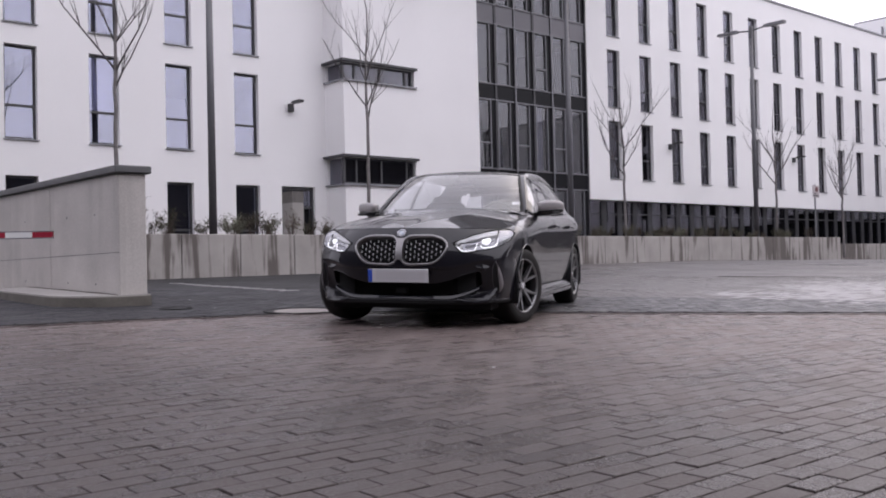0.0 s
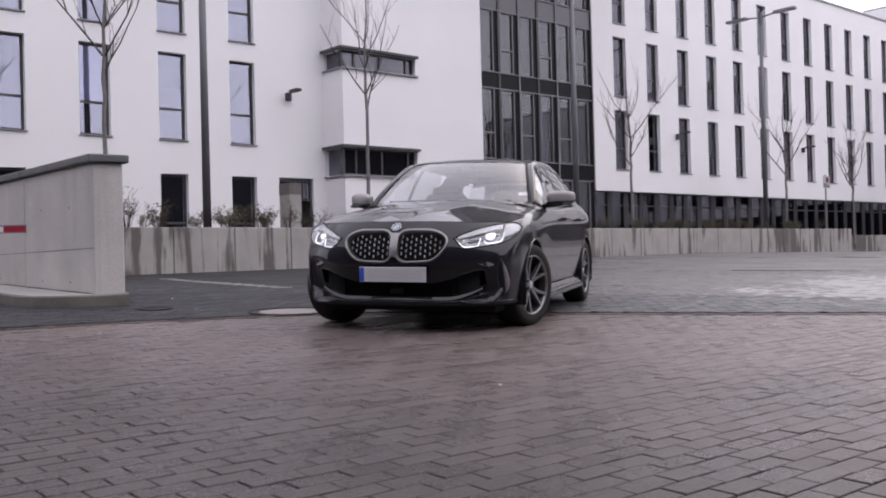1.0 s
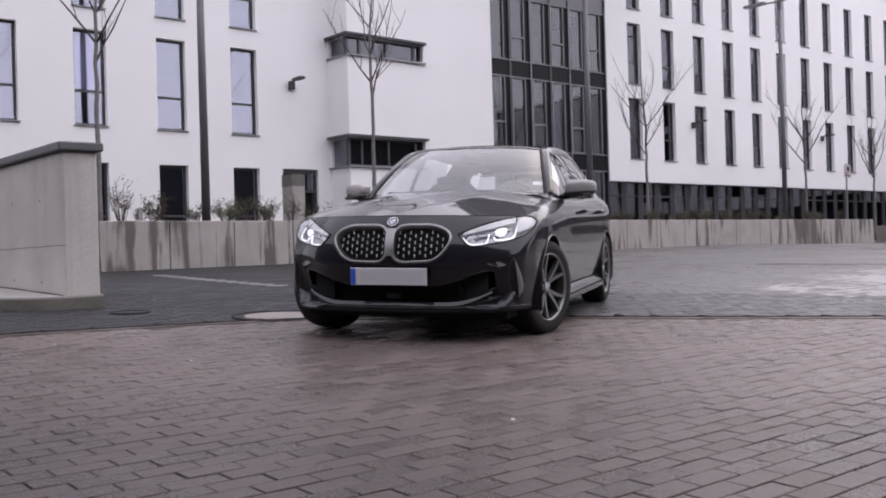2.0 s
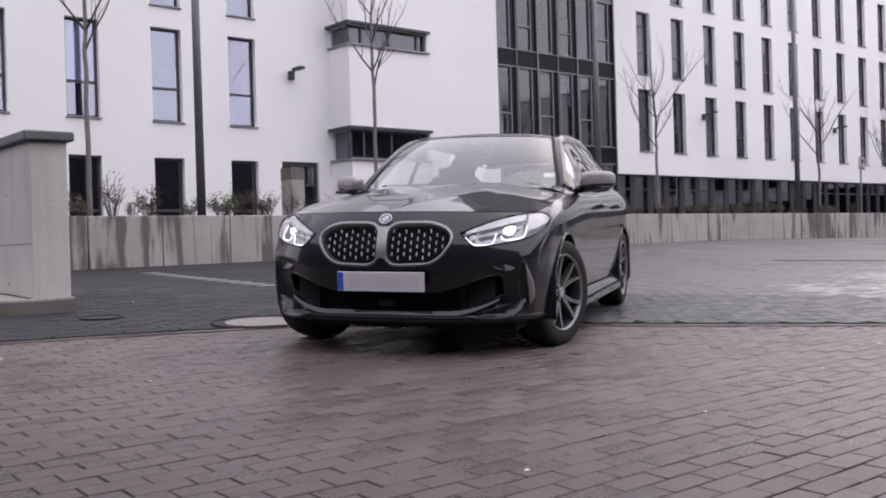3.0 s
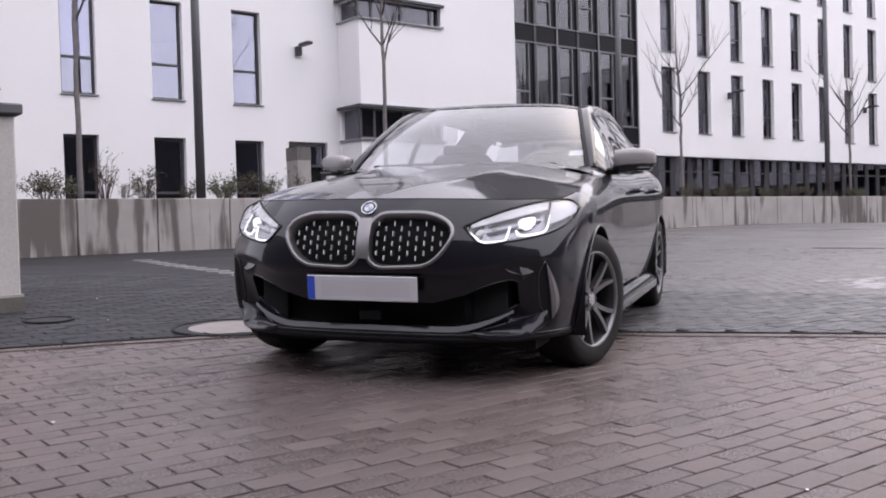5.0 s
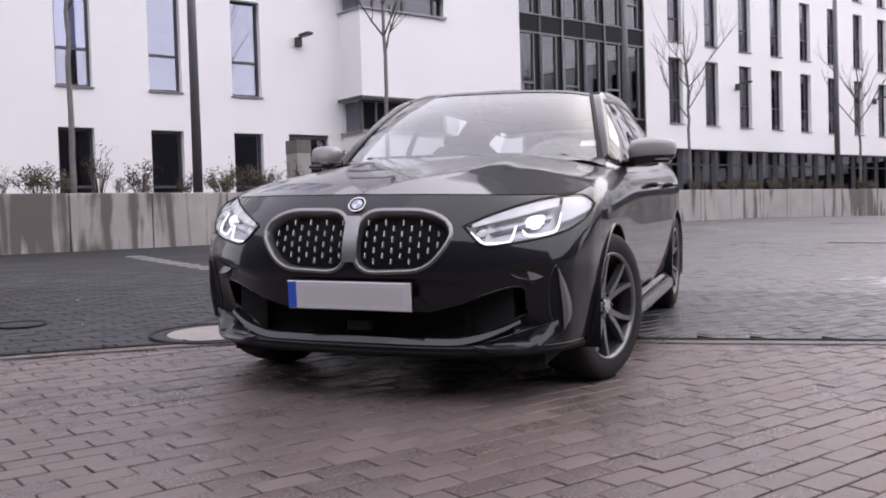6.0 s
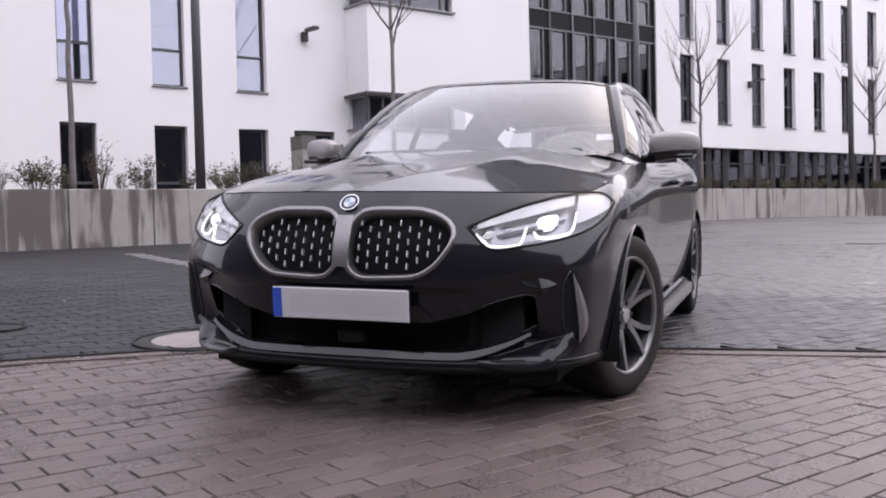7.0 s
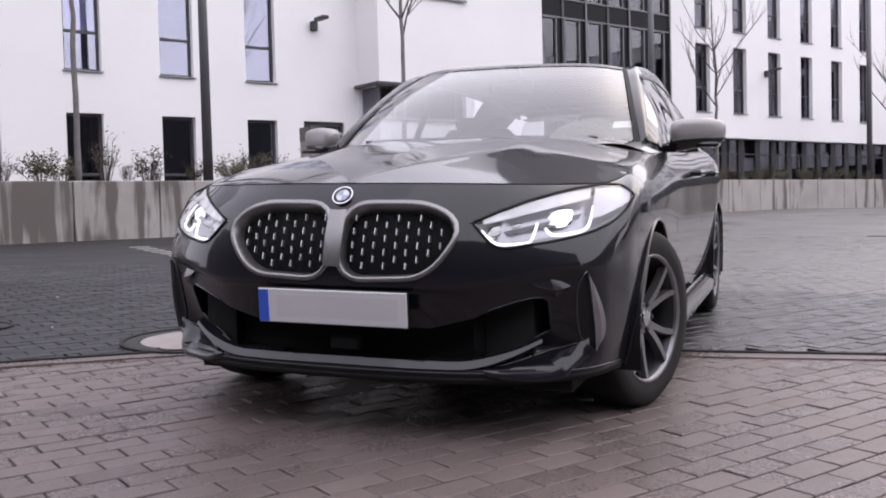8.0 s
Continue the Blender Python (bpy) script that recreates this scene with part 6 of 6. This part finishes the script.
# wheels
def make_wheel(steer, m):
    wheel = holder("wheel")
    wheel.parent, wheel.matrix_basis = car, m
    prof = [(0.232, -0.105), (0.262, -0.112), (0.300, -0.110), (0.318, -0.095), (0.325, -0.06), (0.3255, 0.0), (0.325, 0.06), (0.318, 0.095), (0.300, 0.110), (0.262, 0.112), (0.232, 0.105)]
    n = 48
    part("tyre", quads([[Vector((r_ * math.cos(a), y, r_ * math.sin(a))) for r_, y in prof] for a in [2 * math.pi * k / n for k in range(n + 1)]]), RUBBER, wheel, smooth=True)
    prof = [(0.20, -0.10), (0.225, -0.09), (0.215, -0.02), (0.205, 0.05), (0.225, 0.088), (0.236, 0.104), (0.231, 0.108), (0.222, 0.098)]
    rim_ = part("rim", quads([[Vector((r_ * math.cos(a), y, r_ * math.sin(a))) for r_, y in prof] for a in [2 * math.pi * k / n for k in range(n + 1)]]), RIM_DARK, wheel, smooth=True)
    part("rim_lip", quads([[Vector((r_ * math.cos(a), y, r_ * math.sin(a))) for r_, y in ((0.2255, 0.089), (0.2365, 0.105), (0.2315, 0.1095), (0.222, 0.099))] for a in [2 * math.pi * k / n for k in range(n + 1)]]), RIM, rim_, smooth=True)
    for k in range(5):
        for d in (-1, 1):
            a0, a1 = 2 * math.pi * k / 5 + d * 0.13, 2 * math.pi * k / 5 + d * 0.27
            bm = bmesh.new()
            rows_ = []
            for q in range(7):
                t = q / 6
                a = a0 + (a1 - a0) * t ** 1.5
                r_ = 0.045 + 0.177 * t
                w_ = 0.0165 - 0.004 * t
                y = 0.068 + 0.030 * t ** 0.8
                c, e = Vector((math.cos(a), 0, math.sin(a))), Vector((-math.sin(a), 0, math.cos(a)))
                p = c * r_
                rows_.append([p - e * w_ + Vector((0, y - 0.03, 0)), p - e * w_ * 0.8 + Vector((0, y, 0)), p + e * w_ * 0.8 + Vector((0, y, 0)), p + e * w_ + Vector((0, y - 0.03, 0))])
            part("spoke", quads(rows_), RIM, rim_)
    hub = bmesh.new()
    bmesh.ops.create_cone(hub, segments=24, radius1=0.062, radius2=0.055, depth=0.05, cap_ends=True, matrix=pose(0, 0.052, 0, -90))
    part("hub", hub, RIM, wheel)
    capm = bmesh.new()
    bmesh.ops.create_cone(capm, segments=20, radius1=0.03, radius2=0.028, depth=0.01, cap_ends=True, matrix=pose(0, 0.081, 0, -90))
    part("hub_cap", capm, CHROME, wheel)
    for k in range(5):
        bolt = bmesh.new()
        a = 2 * math.pi * (k + 0.5) / 5
        bmesh.ops.create_cone(bolt, segments=8, radius1=0.010, radius2=0.009, depth=0.014, cap_ends=True, matrix=Matrix.Translation((0.047 * math.cos(a), 0.078, 0.047 * math.sin(a))) @ pose(0, 0, 0, -90))
        part("bolt", bolt, RIM_DARK, wheel)
    dsk = bmesh.new()
    bmesh.ops.create_cone(dsk, segments=32, radius1=0.165, radius2=0.165, depth=0.025, cap_ends=True, matrix=pose(0, -0.01, 0, -90))
    part("brake_disc", dsk, RIM_DARK, wheel)
    cal = boxes((0.07, 0.175, -0.045, 0.04, -0.09, 0.09), bevel=0.02)
    part("brake_caliper", cal, CALIPER, wheel, "dark red brake caliper")
    back = bmesh.new()
    bmesh.ops.create_cone(back, segments=32, radius1=0.215, radius2=0.215, depth=0.01, cap_ends=True, matrix=pose(0, -0.09, 0, -90))
    part("wheel_back", back, LINER, wheel)
    return wheel


STEER = -17.5
for x, y, rot in ((0, 0.775, STEER), (0, -0.775, 180 + STEER), (-2.67, 0.775, 0), (-2.67, -0.775, 180)):
    make_wheel(rot, pose(x, y, 0.3255, 0, 0, rot))


# ---- pavers, 20 x 10 cm in running bond parallel to the building ----
def paver_mesh():
    bm = box(bmesh.new(), -0.0960, 0.0960, -0.0458, 0.0458, -0.05, 0.0)
    top = [e for e in bm.edges if all(v.co.z > -0.01 for v in e.verts)]
    bmesh.ops.bevel(bm, geom=top, offset=0.0022, segments=1, affect="EDGES")
    for f in [f for f in bm.faces if f.calc_center_median().z < -0.045]:
        bm.faces.remove(f)
    return mesh_of("paver", bm, PAVER)


AXIS_U, AXIS_V = Vector((0.7716, 0.6361)), Vector((-0.6361, 0.7716))
paving = holder("pavement")
tagged(paving, "damp reddish grey concrete block paving of the forecourt", "pavement", kind="structure")
drive = holder("driveway_paving")
tagged(drive, "wet darker block paving of the driveway", "pavement", kind="structure")
unit = paver_mesh()
vtx = [tuple(v.co) for v in unit.vertices]
fcs = [tuple(p.vertices) for p in unit.polygons]
near_n = 0
piles = {"near": ([], []), "drive": ([], []), "upper": ([], []), "pale": ([], []), "left": ([], [])}
pr = random.Random(5)
for j in range(-160, 240):
    for i in range(-110, 130):
        c = AXIS_U * (0.2 * i + (0.1 if j % 2 else 0.0)) + AXIS_V * (0.1 * j)
        x, y = c
        if not (-8 < x < 13 and -6 < y < 22):
            continue
        e = edge_y(x)
        lift, tx, ty = pr.uniform(-0.0015, 0.0015), pr.uniform(-0.013, 0.013), pr.uniform(-0.013, 0.013)
        if y < e - 0.07:
            if abs(x) > 8.0:
                continue
            pile = "near"
        elif y > e + 0.07 and x <= ASPHALT_EAST and y < 11.58:
            pile = "left"
        elif y > e + 0.07 and x > ASPHALT_EAST and y < 17.0:
            if (c - Vector((-5.094, 24.5))).dot(Vector((0.6361, -0.7716))) < 5.1:
                continue
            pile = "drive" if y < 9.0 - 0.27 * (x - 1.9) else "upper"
            # ragged patch of paler stones, picked at random
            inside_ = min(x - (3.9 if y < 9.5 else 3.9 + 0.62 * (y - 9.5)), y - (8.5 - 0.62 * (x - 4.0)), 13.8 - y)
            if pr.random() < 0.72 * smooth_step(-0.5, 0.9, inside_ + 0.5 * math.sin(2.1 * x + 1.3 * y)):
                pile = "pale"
        else:
            continue
        m = Matrix.Translation((0, 0, lift)) @ ground_tilt(x, y) @ Matrix.Rotation(radians(39.5), 4, "Z") @ Matrix.Rotation(tx, 4, "X") @ Matrix.Rotation(ty, 4, "Y")
        if pile == "near" and near_n < 300 and 2.6 < y < 4.1 and abs(x - 0.2) < 2.2:
            near_n += 1
            o = new("paver", unit)
            o.parent, o.matrix_basis = paving, m
            continue
        vs, fs = piles[pile]
        k0 = len(vs)
        vs.extend(tuple(m @ Vector(v)) for v in vtx)
        fs.extend(tuple(q + k0 for q in f) for f in fcs)
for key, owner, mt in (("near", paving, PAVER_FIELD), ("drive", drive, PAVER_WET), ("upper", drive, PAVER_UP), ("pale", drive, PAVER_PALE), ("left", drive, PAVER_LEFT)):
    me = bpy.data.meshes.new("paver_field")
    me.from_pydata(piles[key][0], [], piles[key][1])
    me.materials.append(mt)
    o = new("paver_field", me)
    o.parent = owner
    o["kind"] = "stuff"

upper_sheet = bmesh.new()
ug = [[upper_sheet.verts.new((x, y, ground_z(x, y) - 0.001)) for x in (0.56, 5, 10, 13, 20, 24.9, 25.1, 60)] for y in (16.9, 20, 25, 29.9, 30.1, 45)]
for a, b in zip(ug, ug[1:]):
    for k in range(7):
        upper_sheet.faces.new((a[k], a[k + 1], b[k + 1], b[k]))
part("far_surface", upper_sheet, PAVER_UP, drive)
side_sheet = bmesh.new()
ug = [[side_sheet.verts.new((x, y, ground_z(x, y) - 0.001)) for x in (12.9, 18, 24.9, 25.1, 60)] for y in (-10, 0, 8, 17)]
for a, b in zip(ug, ug[1:]):
    for k in range(4):
        side_sheet.faces.new((a[k], a[k + 1], b[k + 1], b[k]))
part("far_surface", side_sheet, PAVER_UP, drive)

# level driveway beyond the paving, and the slot drain along the edge
def strip(name, pts, w, z, material, label, cat, thick=0.05):
    bm = bmesh.new()
    rows = []
    for k, (x, y) in enumerate(pts):
        rows.append([bm.verts.new((x, y + s * w / 2, ground_z(x, y) + h)) for s, h in ((-1, z - thick), (-1, z), (1, z), (1, z - thick))])
    for a, b in zip(rows, rows[1:]):
        for q in range(3):
            bm.faces.new((a[q], b[q], b[q + 1], a[q + 1]))
    return tagged(part(name, bm, material), label, cat, kind="structure")


def along(x0, x1, n, dy=0.0):
    return [(x0 + (x1 - x0) * k / n, edge_y(x0 + (x1 - x0) * k / n) + dy) for k in range(n + 1)]


strip("edge_stone", along(-8, 12, 80), 0.20, 0.004, PAVER_FIELD, "pale concrete edging strip of the paving", "edging")
dark_edge = strip("edge_kerb", along(-8, 12, 80, 0.05), 0.035, 0.010, LINER, "thin dark metal edging between paving and driveway", "edging")
er = random.Random(3)
x = -6.0
while x < 10:
    part("joint_notch", boxes((-0.055, 0.055, -0.005, 0.005, 0.0, 0.011)), LINER, dark_edge, m=ground_tilt(x, edge_y(x) + 0.10) @ pose(0, 0, 0, 0, 0, 129.5))
    x += er.uniform(0.28, 0.42)
